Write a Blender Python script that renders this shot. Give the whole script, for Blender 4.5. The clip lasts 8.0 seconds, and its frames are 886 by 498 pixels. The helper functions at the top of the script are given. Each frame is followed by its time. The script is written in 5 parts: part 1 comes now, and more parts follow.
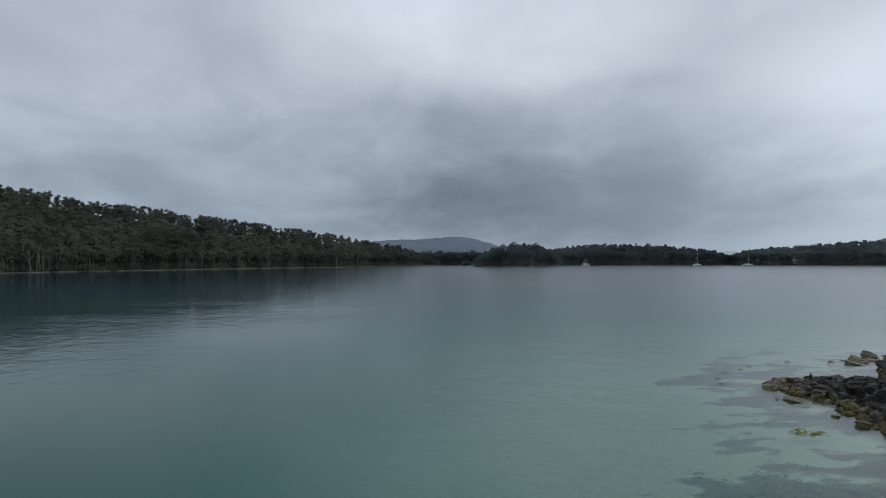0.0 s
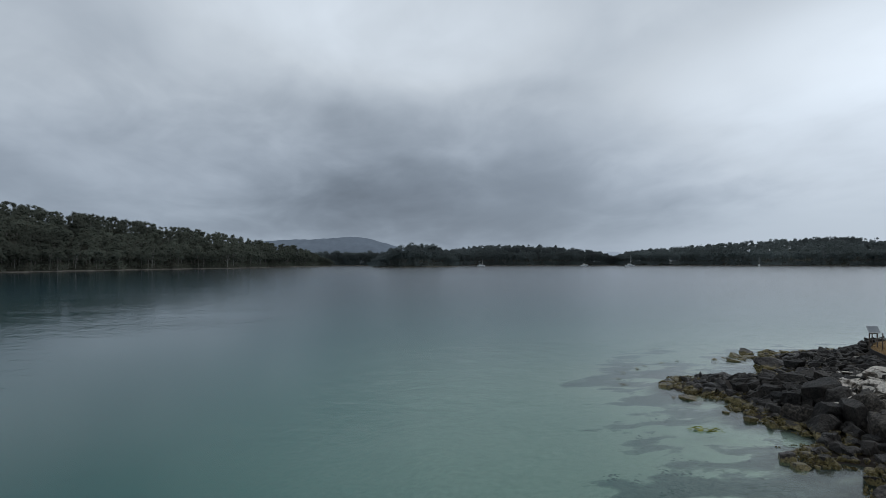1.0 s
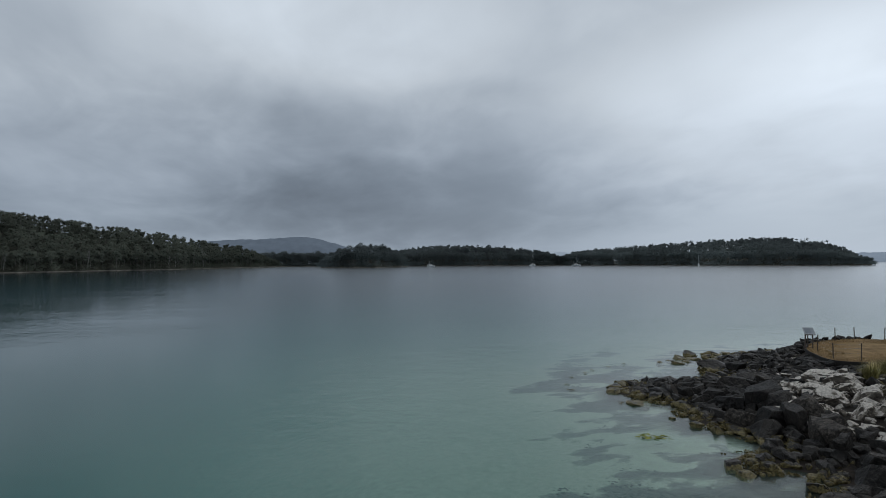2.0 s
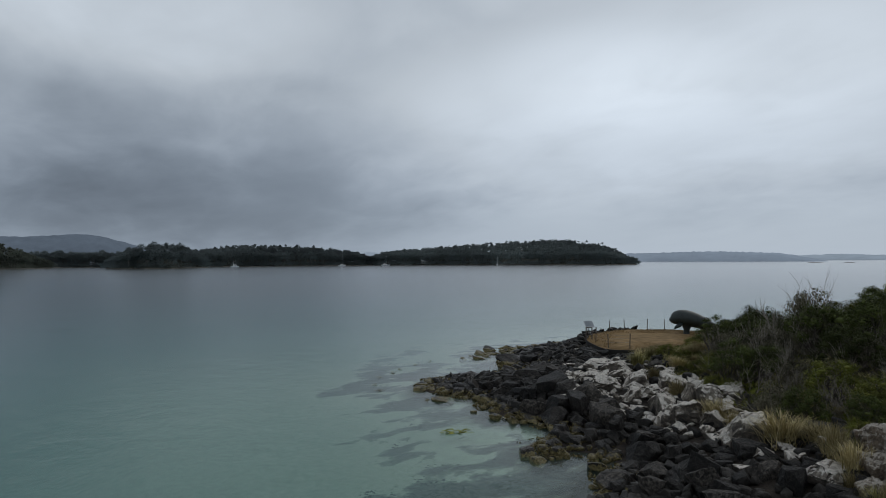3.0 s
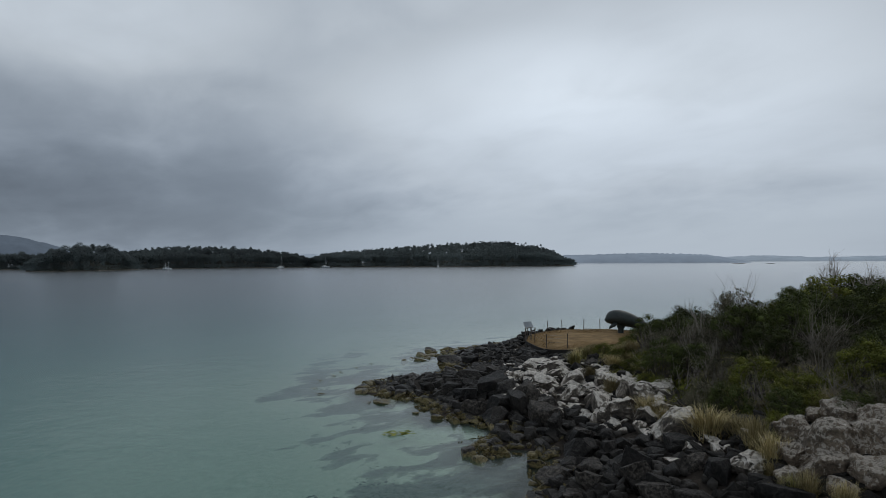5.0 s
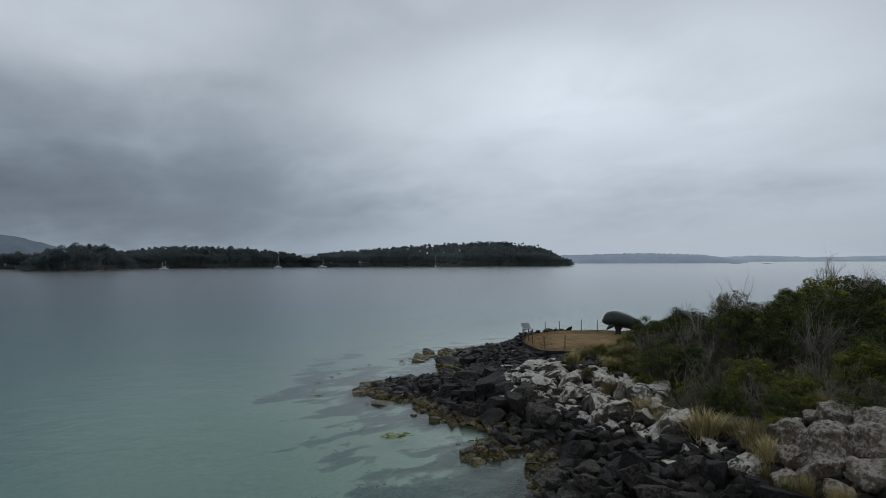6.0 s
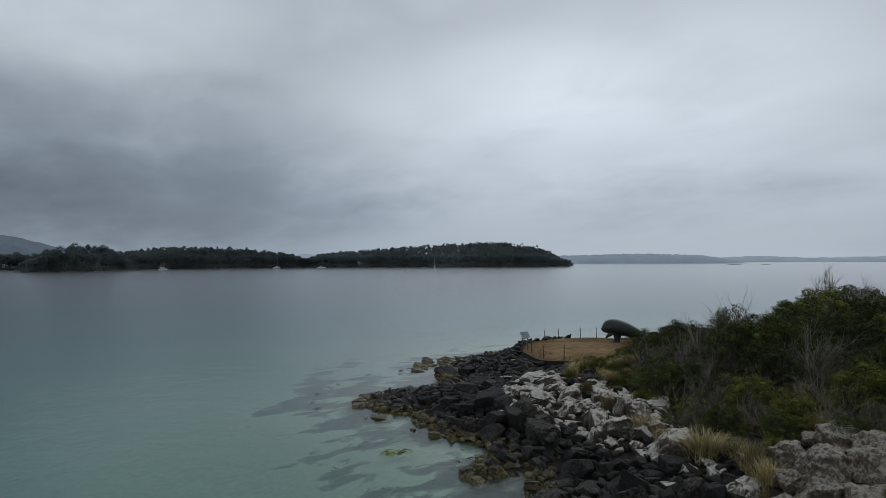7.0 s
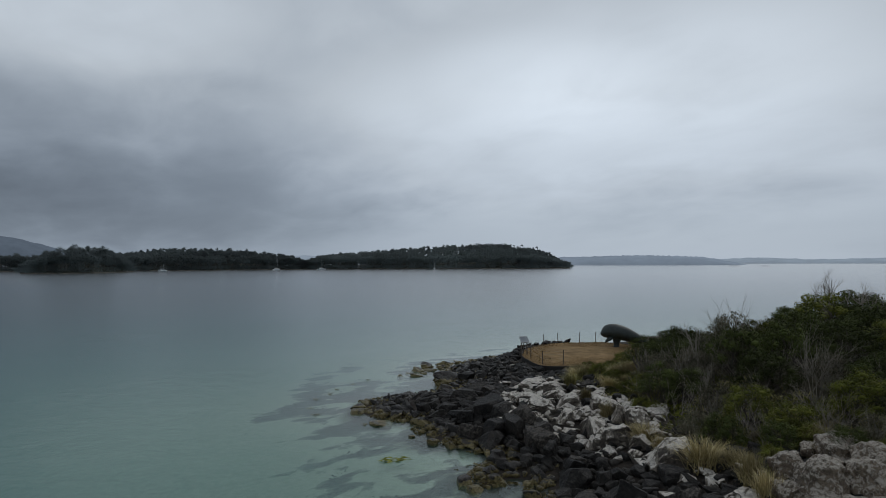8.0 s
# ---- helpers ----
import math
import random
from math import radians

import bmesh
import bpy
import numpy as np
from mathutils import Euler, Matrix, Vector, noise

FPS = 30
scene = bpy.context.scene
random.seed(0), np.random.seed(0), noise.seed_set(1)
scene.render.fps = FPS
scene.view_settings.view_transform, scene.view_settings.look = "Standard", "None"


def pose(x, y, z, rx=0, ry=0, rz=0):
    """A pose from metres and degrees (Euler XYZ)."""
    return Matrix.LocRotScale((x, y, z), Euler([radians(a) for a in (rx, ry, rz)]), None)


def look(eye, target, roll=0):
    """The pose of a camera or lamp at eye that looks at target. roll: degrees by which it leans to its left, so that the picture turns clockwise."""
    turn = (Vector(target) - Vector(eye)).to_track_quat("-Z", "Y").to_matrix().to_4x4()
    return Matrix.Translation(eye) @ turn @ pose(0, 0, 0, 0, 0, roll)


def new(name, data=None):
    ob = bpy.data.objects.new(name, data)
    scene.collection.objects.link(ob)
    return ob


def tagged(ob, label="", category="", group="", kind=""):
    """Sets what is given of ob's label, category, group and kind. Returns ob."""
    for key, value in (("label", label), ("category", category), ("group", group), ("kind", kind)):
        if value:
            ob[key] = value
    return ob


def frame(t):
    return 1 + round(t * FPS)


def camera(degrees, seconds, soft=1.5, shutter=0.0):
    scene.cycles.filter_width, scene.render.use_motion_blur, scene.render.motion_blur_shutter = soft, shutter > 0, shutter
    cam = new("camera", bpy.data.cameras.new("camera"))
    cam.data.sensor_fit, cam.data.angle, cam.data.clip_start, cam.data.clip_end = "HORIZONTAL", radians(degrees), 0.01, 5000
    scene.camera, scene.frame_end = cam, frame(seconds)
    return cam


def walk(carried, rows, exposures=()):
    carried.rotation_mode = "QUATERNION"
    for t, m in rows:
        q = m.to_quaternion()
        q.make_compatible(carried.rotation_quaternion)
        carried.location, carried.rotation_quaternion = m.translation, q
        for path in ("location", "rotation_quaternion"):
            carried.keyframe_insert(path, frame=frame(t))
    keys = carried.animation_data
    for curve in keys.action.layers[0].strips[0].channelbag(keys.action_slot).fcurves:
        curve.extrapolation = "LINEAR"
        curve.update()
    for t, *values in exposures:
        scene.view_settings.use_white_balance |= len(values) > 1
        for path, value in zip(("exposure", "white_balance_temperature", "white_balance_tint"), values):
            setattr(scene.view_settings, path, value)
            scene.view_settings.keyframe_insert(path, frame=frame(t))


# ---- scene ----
# ---- camera ----
cam = camera(70.25, 8.0, soft=0.6)
# seconds, heading to the right, tilt up, lean, and the drone's place
PATH = [
    (0.0, 0.0, 0.95, 0.10, 0.0, 0.0, 5.5),
    (0.3, 1.3, 0.97, 0.06, -0.22, 0.2, 5.52),
    (0.5, 3.15, 0.98, 0.04, -0.36, 0.3, 5.55),
    (0.7, 5.9, 0.98, 0.05, -0.48, 0.3, 5.62),
    (1.0, 9.37, 0.96, 0.08, -0.70, 0.29, 5.78),
    (1.2, 11.67, 0.97, 0.10, -0.80, 0.38, 5.84),
    (1.48, 13.3, 0.97, 0.14, -0.76, 0.58, 5.91),
    (1.75, 13.6, 0.96, 0.17, -0.62, 0.78, 5.98),
    (2.02, 14.1, 0.95, 0.20, -0.47, 0.94, 6.04),
    (2.3, 17.2, 0.94, 0.24, -0.38, 1.05, 6.08),
    (2.5, 21.29, 0.97, 0.28, -0.37, 1.06, 6.08),
    (2.8, 27.63, 0.93, 0.22, -0.34, 1.14, 6.07),
    (3.0, 31.12, 0.90, 0.20, -0.31, 1.20, 6.07),
    (3.2, 33.2, 0.93, 0.22, -0.33, 1.19, 6.07),
    (3.5, 34.57, 1.00, 0.28, -0.36, 1.16, 6.07),
    (4.0, 35.18, 0.99, 0.27, -0.36, 1.12, 6.07),
    (4.5, 36.07, 1.03, 0.28, -0.40, 1.10, 6.08),
    (5.2, 36.55, 1.02, 0.24, -0.44, 1.10, 6.10),
    (6.0, 36.74, 1.02, 0.21, -0.48, 1.09, 6.18),
    (6.5, 36.82, 1.02, 0.20, -0.52, 1.08, 6.48),
    (7.0, 36.83, 1.03, 0.20, -0.51, 1.07, 6.76),
    (7.5, 36.83, 1.10, 0.19, -0.48, 1.06, 6.88),
    (8.0, 36.84, 1.15, 0.17, -0.47, 1.05, 6.98),
]
walk(cam, [(t, pose(x, y, z, 90 + tilt, lean, -turn)) for t, turn, tilt, lean, x, y, z in PATH], [(0.0, 0.04), (1.2, 0.02), (3.0, -0.19), (8.0, -0.22)])

# ---- sky and light ----
SUN_AZ, SUN_EL = radians(75), radians(42)  # a veiled sun, to the right of the bay


def node(tree, kind, **values):
    """A node with its settings (attributes) and inputs (by name, or i0, i1 for numbered ones)."""
    n = tree.nodes.new(kind)
    for key, value in values.items():
        if key[0] == "i" and key[1:].isdigit():
            n.inputs[int(key[1:])].default_value = value
        elif key in n.inputs:
            n.inputs[key].default_value = value
        elif key.replace("_", " ") in n.inputs:
            n.inputs[key.replace("_", " ")].default_value = value
        elif key == "op":
            n.operation = value
        elif key == "blend":
            n.blend_type = value
    return n


def wire(tree, a, b, out=0, into=0):
    tree.links.new(a.outputs[out], b.inputs[into])
    return b


def maths(tree, op, a, b=0.0, c=0.0):
    """A maths node over nodes or numbers."""
    n = node(tree, "ShaderNodeMath", op=op)
    for i, v in enumerate((a, b, c)):
        if isinstance(v, (int, float)):
            n.inputs[i].default_value = v
        else:
            tree.links.new(v.outputs[0], n.inputs[i])
    return n


def ramp(tree, source, stops):
    n = tree.nodes.new("ShaderNodeValToRGB")
    els = n.color_ramp.elements
    while len(els) < len(stops):
        els.new(0.5)
    for el, (at, col) in zip(els, stops):
        el.position = at
        el.color = (*col, 1) if isinstance(col, tuple) else (col, col, col, 1)
    tree.links.new(source.outputs[0], n.inputs[0])
    return n


def blend(tree, factor, a, b, kind="MIX"):
    """Mix of two colours, each a node or a tuple."""
    n = node(tree, "ShaderNodeMixRGB", blend=kind)
    for i, v in enumerate((factor, a, b)):
        if isinstance(v, (int, float)):
            n.inputs[i].default_value = v
        elif isinstance(v, tuple):
            n.inputs[i].default_value = (*v, 1)
        else:
            tree.links.new(v.outputs[0], n.inputs[i])
    return n


world = bpy.data.worlds.new("overcast_sky")
scene.world = world
world.use_nodes = True
wt = world.node_tree
wt.nodes.clear()
geo = node(wt, "ShaderNodeTexCoord")
split = wt.nodes.new("ShaderNodeSeparateXYZ")
wire(wt, geo, split)
up = maths(wt, "MAXIMUM", maths(wt, "ADD", 0.0, 0.0), 0.0)
wt.links.new(split.outputs[2], up.inputs[0])
flat = maths(wt, "ADD", up, 0.24)
deck = wt.nodes.new("ShaderNodeCombineXYZ")  # where the sight line meets the cloud deck
for i in (0, 1):
    q = maths(wt, "DIVIDE", 0.0, flat)
    wt.links.new(split.outputs[i], q.inputs[0])
    wt.links.new(q.outputs[0], deck.inputs[i])


def cloud(scale, along, detail, rough, distortion, shift):
    """Cloud drawn out along the wind, which blows down the bay."""
    turned = node(wt, "ShaderNodeMapping")
    turned.inputs["Rotation"].default_value = (0, 0, radians(14))
    turned.inputs["Location"].default_value = (shift, shift * 0.37, 0)
    turned.inputs["Scale"].default_value = (1.0, along, 1)
    wire(wt, deck, turned)
    return wire(wt, turned, node(wt, "ShaderNodeTexNoise", Scale=scale, Detail=detail, Roughness=rough, Distortion=distortion))


big = cloud(1.15, 0.7, 4.0, 0.5, 0.3, 2.4)
small = cloud(2.9, 0.72, 6.0, 0.5, 0.4, 5.3)
wisp = cloud(7.5, 0.65, 5.0, 0.5, 0.6, 1.7)
puff = maths(wt, "ADD", maths(wt, "ADD", maths(wt, "MULTIPLY", big, 0.50), maths(wt, "MULTIPLY", small, 0.40)), maths(wt, "MULTIPLY", wisp, 0.10))


def bank(az, el, half_az, half_el, torn=1.9):
    """1 in the heart of a cloud bank at a bearing and height, 0 past its edge, which the clouds tear."""
    a, e = radians(az), radians(el)
    across = node(wt, "ShaderNodeVectorMath", op="DOT_PRODUCT")
    wire(wt, geo, across)
    across.inputs[1].default_value = (math.cos(a), -math.sin(a), 0)
    u = maths(wt, "DIVIDE", 0.0, math.sin(radians(half_az)))
    wt.links.new(across.outputs[1], u.inputs[0])
    v = maths(wt, "DIVIDE", maths(wt, "SUBTRACT", up, math.sin(e)), math.sin(radians(half_el)))
    q = maths(wt, "ADD", maths(wt, "MULTIPLY", u, u), maths(wt, "MULTIPLY", v, v))
    q = maths(wt, "ADD", q, maths(wt, "MULTIPLY", maths(wt, "SUBTRACT", puff, 0.5), torn))
    m = node(wt, "ShaderNodeMapRange", i1=1.35, i2=0.0)
    m.interpolation_type = "SMOOTHSTEP"
    return wire(wt, q, m)


# brightness of the deck by height, thick low down, thinner overhead
height_light = ramp(wt, up, [(0.0, 0.42), (0.05, 0.41), (0.12, 0.46), (0.22, 0.53), (0.34, 0.56), (0.5, 0.56), (1.0, 0.50)])
mottle = wt.nodes.new("ShaderNodeMapRange")
mottle.inputs[1].default_value, mottle.inputs[2].default_value, mottle.inputs[3].default_value, mottle.inputs[4].default_value = 0.34, 0.66, 0.81, 1.19
wire(wt, puff, mottle)
calm_low = ramp(wt, up, [(0.0, 0.10), (0.03, 0.35), (0.10, 1.0)])
cloudy = maths(wt, "ADD", 1.0, maths(wt, "MULTIPLY", maths(wt, "SUBTRACT", mottle, 1.0), calm_low))
shine = maths(wt, "MULTIPLY", height_light, cloudy)
# dark rain banks (below 0) and thin bright places (above 0): bearing, height, half widths, strength
for az, el, half_az, half_el, gain in ((9, 7.5, 25, 8.5, -0.23), (15, 5.0, 20, 4.8, -0.22), (-14, 7, 24, 8, -0.20), (-34, 18, 22, 7, -0.10), (2, 20, 18, 6, 0.24),
                                       (40, 14, 16, 6, 0.14), (55, 17, 18, 8, 0.16), (54, 7, 34, 14, 0.40)):
    shine = maths(wt, "MULTIPLY", shine, maths(wt, "ADD", 1.0, maths(wt, "MULTIPLY", bank(az, el, half_az, half_el), gain)))
tint = ramp(wt, shine, [(0.20, (0.84, 1.0, 1.21)), (0.62, (0.90, 1.0, 1.11))])
low_tint = ramp(wt, up, [(0.0, (0.955, 1.0, 1.05)), (0.10, (0.98, 1.0, 1.035)), (0.25, (1.0, 1.0, 1.0))])  # damp air near the horizon
deck_light = blend(wt, 1.0, blend(wt, 1.0, tint, low_tint, "MULTIPLY"), shine, "MULTIPLY")
sky = wt.nodes.new("ShaderNodeTexSky")
sky.sky_type, sky.sun_disc, sky.sun_elevation, sky.sun_rotation = "NISHITA", False, SUN_EL, SUN_AZ
back_deck = node(wt, "ShaderNodeBackground", Strength=1.0)
wire(wt, deck_light, back_deck)
back_sky = node(wt, "ShaderNodeBackground", Strength=0.06)
wire(wt, sky, back_sky)
both = node(wt, "ShaderNodeMixShader", i0=0.94)
wire(wt, back_sky, both, 0, 1)
wire(wt, back_deck, both, 0, 2)
wire(wt, both, wt.nodes.new("ShaderNodeOutputWorld"))

sun = new("sun", bpy.data.lights.new("sun", "SUN"))
sun.data.energy, sun.data.angle, sun.data.color = 0.5, radians(35), (1.0, 0.97, 0.93)
sun.matrix_world = look((100 * math.sin(SUN_AZ) * math.cos(SUN_EL), 100 * math.cos(SUN_AZ) * math.cos(SUN_EL), 100 * math.sin(SUN_EL)), (0, 0, 0))

# ---- materials ----


def surface(name, rough=0.8, spec=0.3, metal=0.0):
    m = bpy.data.materials.new(name)
    m.use_nodes = True
    b = m.node_tree.nodes["Principled BSDF"]
    b.inputs["Roughness"].default_value, b.inputs["Specular IOR Level"].default_value, b.inputs["Metallic"].default_value = rough, spec, metal
    return m, m.node_tree, b


def noise_at(t, scale, detail=4.0, rough=0.55, where="Object", stretch=None, distortion=0.0):
    """Noise over the thing's own coordinates ('Object') or over the place ('world')."""
    n = node(t, "ShaderNodeTexNoise", Scale=scale, Detail=detail, Roughness=rough, Distortion=distortion)
    if where == "world":
        src, out = t.nodes.new("ShaderNodeNewGeometry"), "Position"
    else:
        src, out = t.nodes.new("ShaderNodeTexCoord"), "Object"
    if stretch:
        mp = t.nodes.new("ShaderNodeMapping")
        mp.inputs["Scale"].default_value = stretch
        t.links.new(src.outputs[out], mp.inputs[0])
        t.links.new(mp.outputs[0], n.inputs["Vector"])
    else:
        t.links.new(src.outputs[out], n.inputs["Vector"])
    return n


def relief(t, b, height, strength=0.4, distance=0.05):
    n = node(t, "ShaderNodeBump", Strength=strength, Distance=distance)
    t.links.new(height.outputs[0], n.inputs["Height"])
    t.links.new(n.outputs[0], b.inputs["Normal"])


def paint(t, b, colour):
    t.links.new(colour.outputs[0], b.inputs["Base Color"])


def plain(name, col, rough=0.6, spec=0.4, metal=0.0, wear=0.25, scale=6.0):
    """One colour with grain and uneven wear."""
    m, t, b = surface(name, rough, spec, metal)
    n = noise_at(t, scale)
    dark = tuple(c * (1 - wear) for c in col)
    light = tuple(min(1, c * (1 + wear)) for c in col)
    paint(t, b, ramp(t, n, [(0.3, dark), (0.7, light)]))
    relief(t, b, noise_at(t, scale * 8), 0.15, 0.01)
    return m


def random_of(t, what="object"):
    if what == "object":
        return t.nodes.new("ShaderNodeObjectInfo"), "Random"
    return t.nodes.new("ShaderNodeNewGeometry"), "Random Per Island"


def leafy(name, dark, light, dry=None, what="island", rough=0.75, place_scale=0.35, thin=0.0, drifts=(0.6, 1.25)):
    """Foliage: every leaf its own tone, with drifts of tone over the crown."""
    m, t, b = surface(name, rough, 0.08)
    src, out = random_of(t, what)
    one = ramp(t, src, [(0.0, dark), (0.75, light), (1.0, dry or light)])
    t.links.new(src.outputs[out], one.inputs[0])
    drift = ramp(t, noise_at(t, place_scale, 3.0, where="world"), [(0.32, drifts[0]), (0.68, drifts[1])])
    own = ramp(t, t.nodes.new("ShaderNodeObjectInfo"), [(0.0, 0.5), (1.0, 1.45)])
    t.links.new(own.inputs[0].links[0].from_node.outputs["Random"], own.inputs[0])
    col = blend(t, 1.0, blend(t, 1.0, one, drift, "MULTIPLY"), own, "MULTIPLY")
    paint(t, b, col)
    if thin:  # light passes through the leaves
        glow = t.nodes.new("ShaderNodeBsdfTranslucent")
        t.links.new(col.outputs[0], glow.inputs[0])
        mix = node(t, "ShaderNodeMixShader", i0=thin)
        t.links.new(b.outputs[0], mix.inputs[1])
        t.links.new(glow.outputs[0], mix.inputs[2])
        t.links.new(mix.outputs[0], t.nodes["Material Output"].inputs[0])
    return m


def rock_material(name, crust, body=(0.0, 0.0, 0.0), lobed=0.655, lobe=6.5):
    """Dark dolerite; ochre weed below the tide mark; crust is how much pale lichen and guano lies on it."""
    m, t, b = surface(name, 0.6, 0.2)
    src, out = random_of(t)
    tone = ramp(t, src, [(0.0, (0.011, 0.0100, 0.0090)), (0.6, (0.026, 0.0232, 0.0205)), (1.0, (0.072, 0.062, 0.052))])
    t.links.new(src.outputs[out], tone.inputs[0])
    if crust > 0:
        tone = blend(t, 0.75, tone, body)
    fine = noise_at(t, 11, 9, 0.7, "world")
    wide = noise_at(t, 1.3, 6, 0.6, "world")
    col = blend(t, 1.0, tone, ramp(t, fine, [(0.40, 0.20), (0.5, 0.72), (0.62, 1.9)] if crust == 0 else [(0.36, 0.55), (0.64, 1.5)]), "MULTIPLY")
    col = blend(t, maths(t, "MULTIPLY", ramp(t, wide, [(0.5, 0.0), (0.7, 1.0)]), 0.55), col, (0.040, 0.034, 0.029))
    g = t.nodes.new("ShaderNodeNewGeometry")
    worn = ramp(t, g, [(0.535, 0.0), (0.62, 1.0)])  # chipped edges are paler
    t.links.new(g.outputs["Pointiness"], worn.inputs[0])
    col = blend(t, maths(t, "MULTIPLY", worn, 0.4), col, (0.088, 0.078, 0.066))
    nz = t.nodes.new("ShaderNodeSeparateXYZ")
    t.links.new(g.outputs["Normal"], nz.inputs[0])
    facing = maths(t, "MULTIPLY", 0.0, 0.10)
    t.links.new(nz.outputs[2], facing.inputs[0])
    if crust > 0:
        # crust lies on the tops and runs down the sides in streaks
        drips = noise_at(t, 5.5, 7, 0.62, "world", (1, 1, 0.2), 0.35)
        blot = noise_at(t, 1.7, 6, 0.62, "world")
        tops = maths(t, "ADD", maths(t, "ADD", drips, maths(t, "MULTIPLY", blot, 0.6)), maths(t, "MULTIPLY", facing, 5.5))
        line = 1.30 - 0.34 * crust
        grey = ramp(t, noise_at(t, 12, 8, 0.7, "world"), [(0.36, (0.085, 0.072, 0.058)), (0.62, (0.34, 0.295, 0.24))])
        col = blend(t, maths(t, "MULTIPLY", ramp(t, maths(t, "SUBTRACT", tops, line - 0.5), [(0.47, 0.0), (0.53, 1.0)]), 0.9), col, grey)
        white = ramp(t, noise_at(t, 9, 8, 0.7, "world"), [(0.36, (0.34, 0.305, 0.26)), (0.58, (0.72, 0.665, 0.59))])
        col = blend(t, ramp(t, maths(t, "SUBTRACT", tops, line - 0.32), [(0.485, 0.0), (0.52, 1.0)]), col, white)
        lobes = noise_at(t, lobe, 10, 0.72, "world", (1, 1, 0.7), 0.9)
        spot = maths(t, "MULTIPLY", ramp(t, maths(t, "ADD", lobes, facing), [(lobed, 0.0), (lobed + 0.02, 1.0)]), 0.8)
        col = blend(t, spot, col, (0.40, 0.36, 0.305))
    at = t.nodes.new("ShaderNodeSeparateXYZ")
    t.links.new(g.outputs["Position"], at.inputs[0])
    height = maths(t, "SUBTRACT", maths(t, "MULTIPLY", noise_at(t, 3.0, 5, 0.65, "world"), 0.8), 0.0)
    t.links.new(at.outputs[2], height.inputs[1])
    weed = ramp(t, height, [(0.22, 0.0), (0.27, 1.0)])
    weeds = ramp(t, noise_at(t, 16, 6, 0.7, "world"), [(0.35, (0.028, 0.024, 0.012)), (0.62, (0.24, 0.195, 0.085))])
    paint(t, b, blend(t, weed, col, weeds))
    # wet near the water
    t.links.new(ramp(t, height, [(0.0, 0.62), (0.12, 0.34)]).outputs[0], b.inputs["Roughness"])
    crack = node(t, "ShaderNodeTexVoronoi", Scale=1.3)
    crack.feature = "DISTANCE_TO_EDGE"
    warp = blend(t, 0.12, (0.0, 0.0, 0.0), noise_at(t, 4, 3, 0.5, "world"))
    shifted = node(t, "ShaderNodeVectorMath", op="ADD")
    t.links.new(g.outputs["Position"], shifted.inputs[0])
    t.links.new(warp.outputs[0], shifted.inputs[1])
    t.links.new(shifted.outputs[0], crack.inputs["Vector"])
    relief(t, b, maths(t, "ADD", maths(t, "MULTIPLY", fine, 0.8), maths(t, "MULTIPLY", ramp(t, crack, [(0.0, 0.0), (0.02, 1.0)]), 0.12)), 1.0, 0.12)
    return m


ROCK = rock_material("dark_dolerite", 0.0)
ROCK_CRUST = rock_material("crusted_dolerite", 1.1, (0.105, 0.089, 0.073))
ROCK_PART = rock_material("half_crusted_dolerite", 0.45, (0.050, 0.040, 0.032))
ROCK_KNOB = rock_material("weathered_outcrop", 0.05, (0.195, 0.150, 0.108), 0.565, 10.0)


def ground_material():
    """Sand under the sea, dark gravel on the shore, leaf litter on the bank."""
    m, t, b = surface("sand_gravel_and_litter", 0.9, 0.2)
    g = t.nodes.new("ShaderNodeNewGeometry")
    at = t.nodes.new("ShaderNodeSeparateXYZ")
    t.links.new(g.outputs["Position"], at.inputs[0])
    grain = noise_at(t, 5, 8, 0.7, "world")
    growth = t.nodes.new("ShaderNodeAttribute")
    growth.attribute_name = "weed"
    tufts = maths(t, "ADD", maths(t, "MULTIPLY", noise_at(t, 1.6, 6, 0.65, "world", (1.0, 1.0, 1.0), 0.6), 1.8), maths(t, "MULTIPLY", noise_at(t, 7.0, 5, 0.65, "world"), 1.5))
    thick = maths(t, "SUBTRACT", tufts, 1.38)
    spread = maths(t, "ADD", thick, 0.0)
    t.links.new(growth.outputs["Fac"], spread.inputs[1])
    sand = ramp(t, grain, [(0.3, (0.37, 0.355, 0.295)), (0.7, (0.53, 0.51, 0.42))])
    gravel = ramp(t, grain, [(0.35, (0.014, 0.011, 0.009)), (0.7, (0.048, 0.038, 0.029))])
    litter = ramp(t, grain, [(0.3, (0.018, 0.018, 0.010)), (0.7, (0.075, 0.062, 0.035))])
    weed = ramp(t, grain, [(0.3, (0.070, 0.062, 0.070)), (0.7, (0.190, 0.166, 0.162))])
    weedy = maths(t, "MULTIPLY", ramp(t, spread, [(0.0, 0.0), (0.22, 0.55), (0.8, 1.0)]), 0.92)
    bed = blend(t, weedy, sand, weed)
    dry = node(t, "ShaderNodeMapRange", i1=-0.22, i2=-0.08)
    t.links.new(at.outputs[2], dry.inputs[0])
    high = node(t, "ShaderNodeMapRange", i1=1.0, i2=1.7)
    t.links.new(at.outputs[2], high.inputs[0])
    paint(t, b, blend(t, high, blend(t, dry, bed, gravel), litter))
    relief(t, b, grain, 0.6, 0.08)
    return m


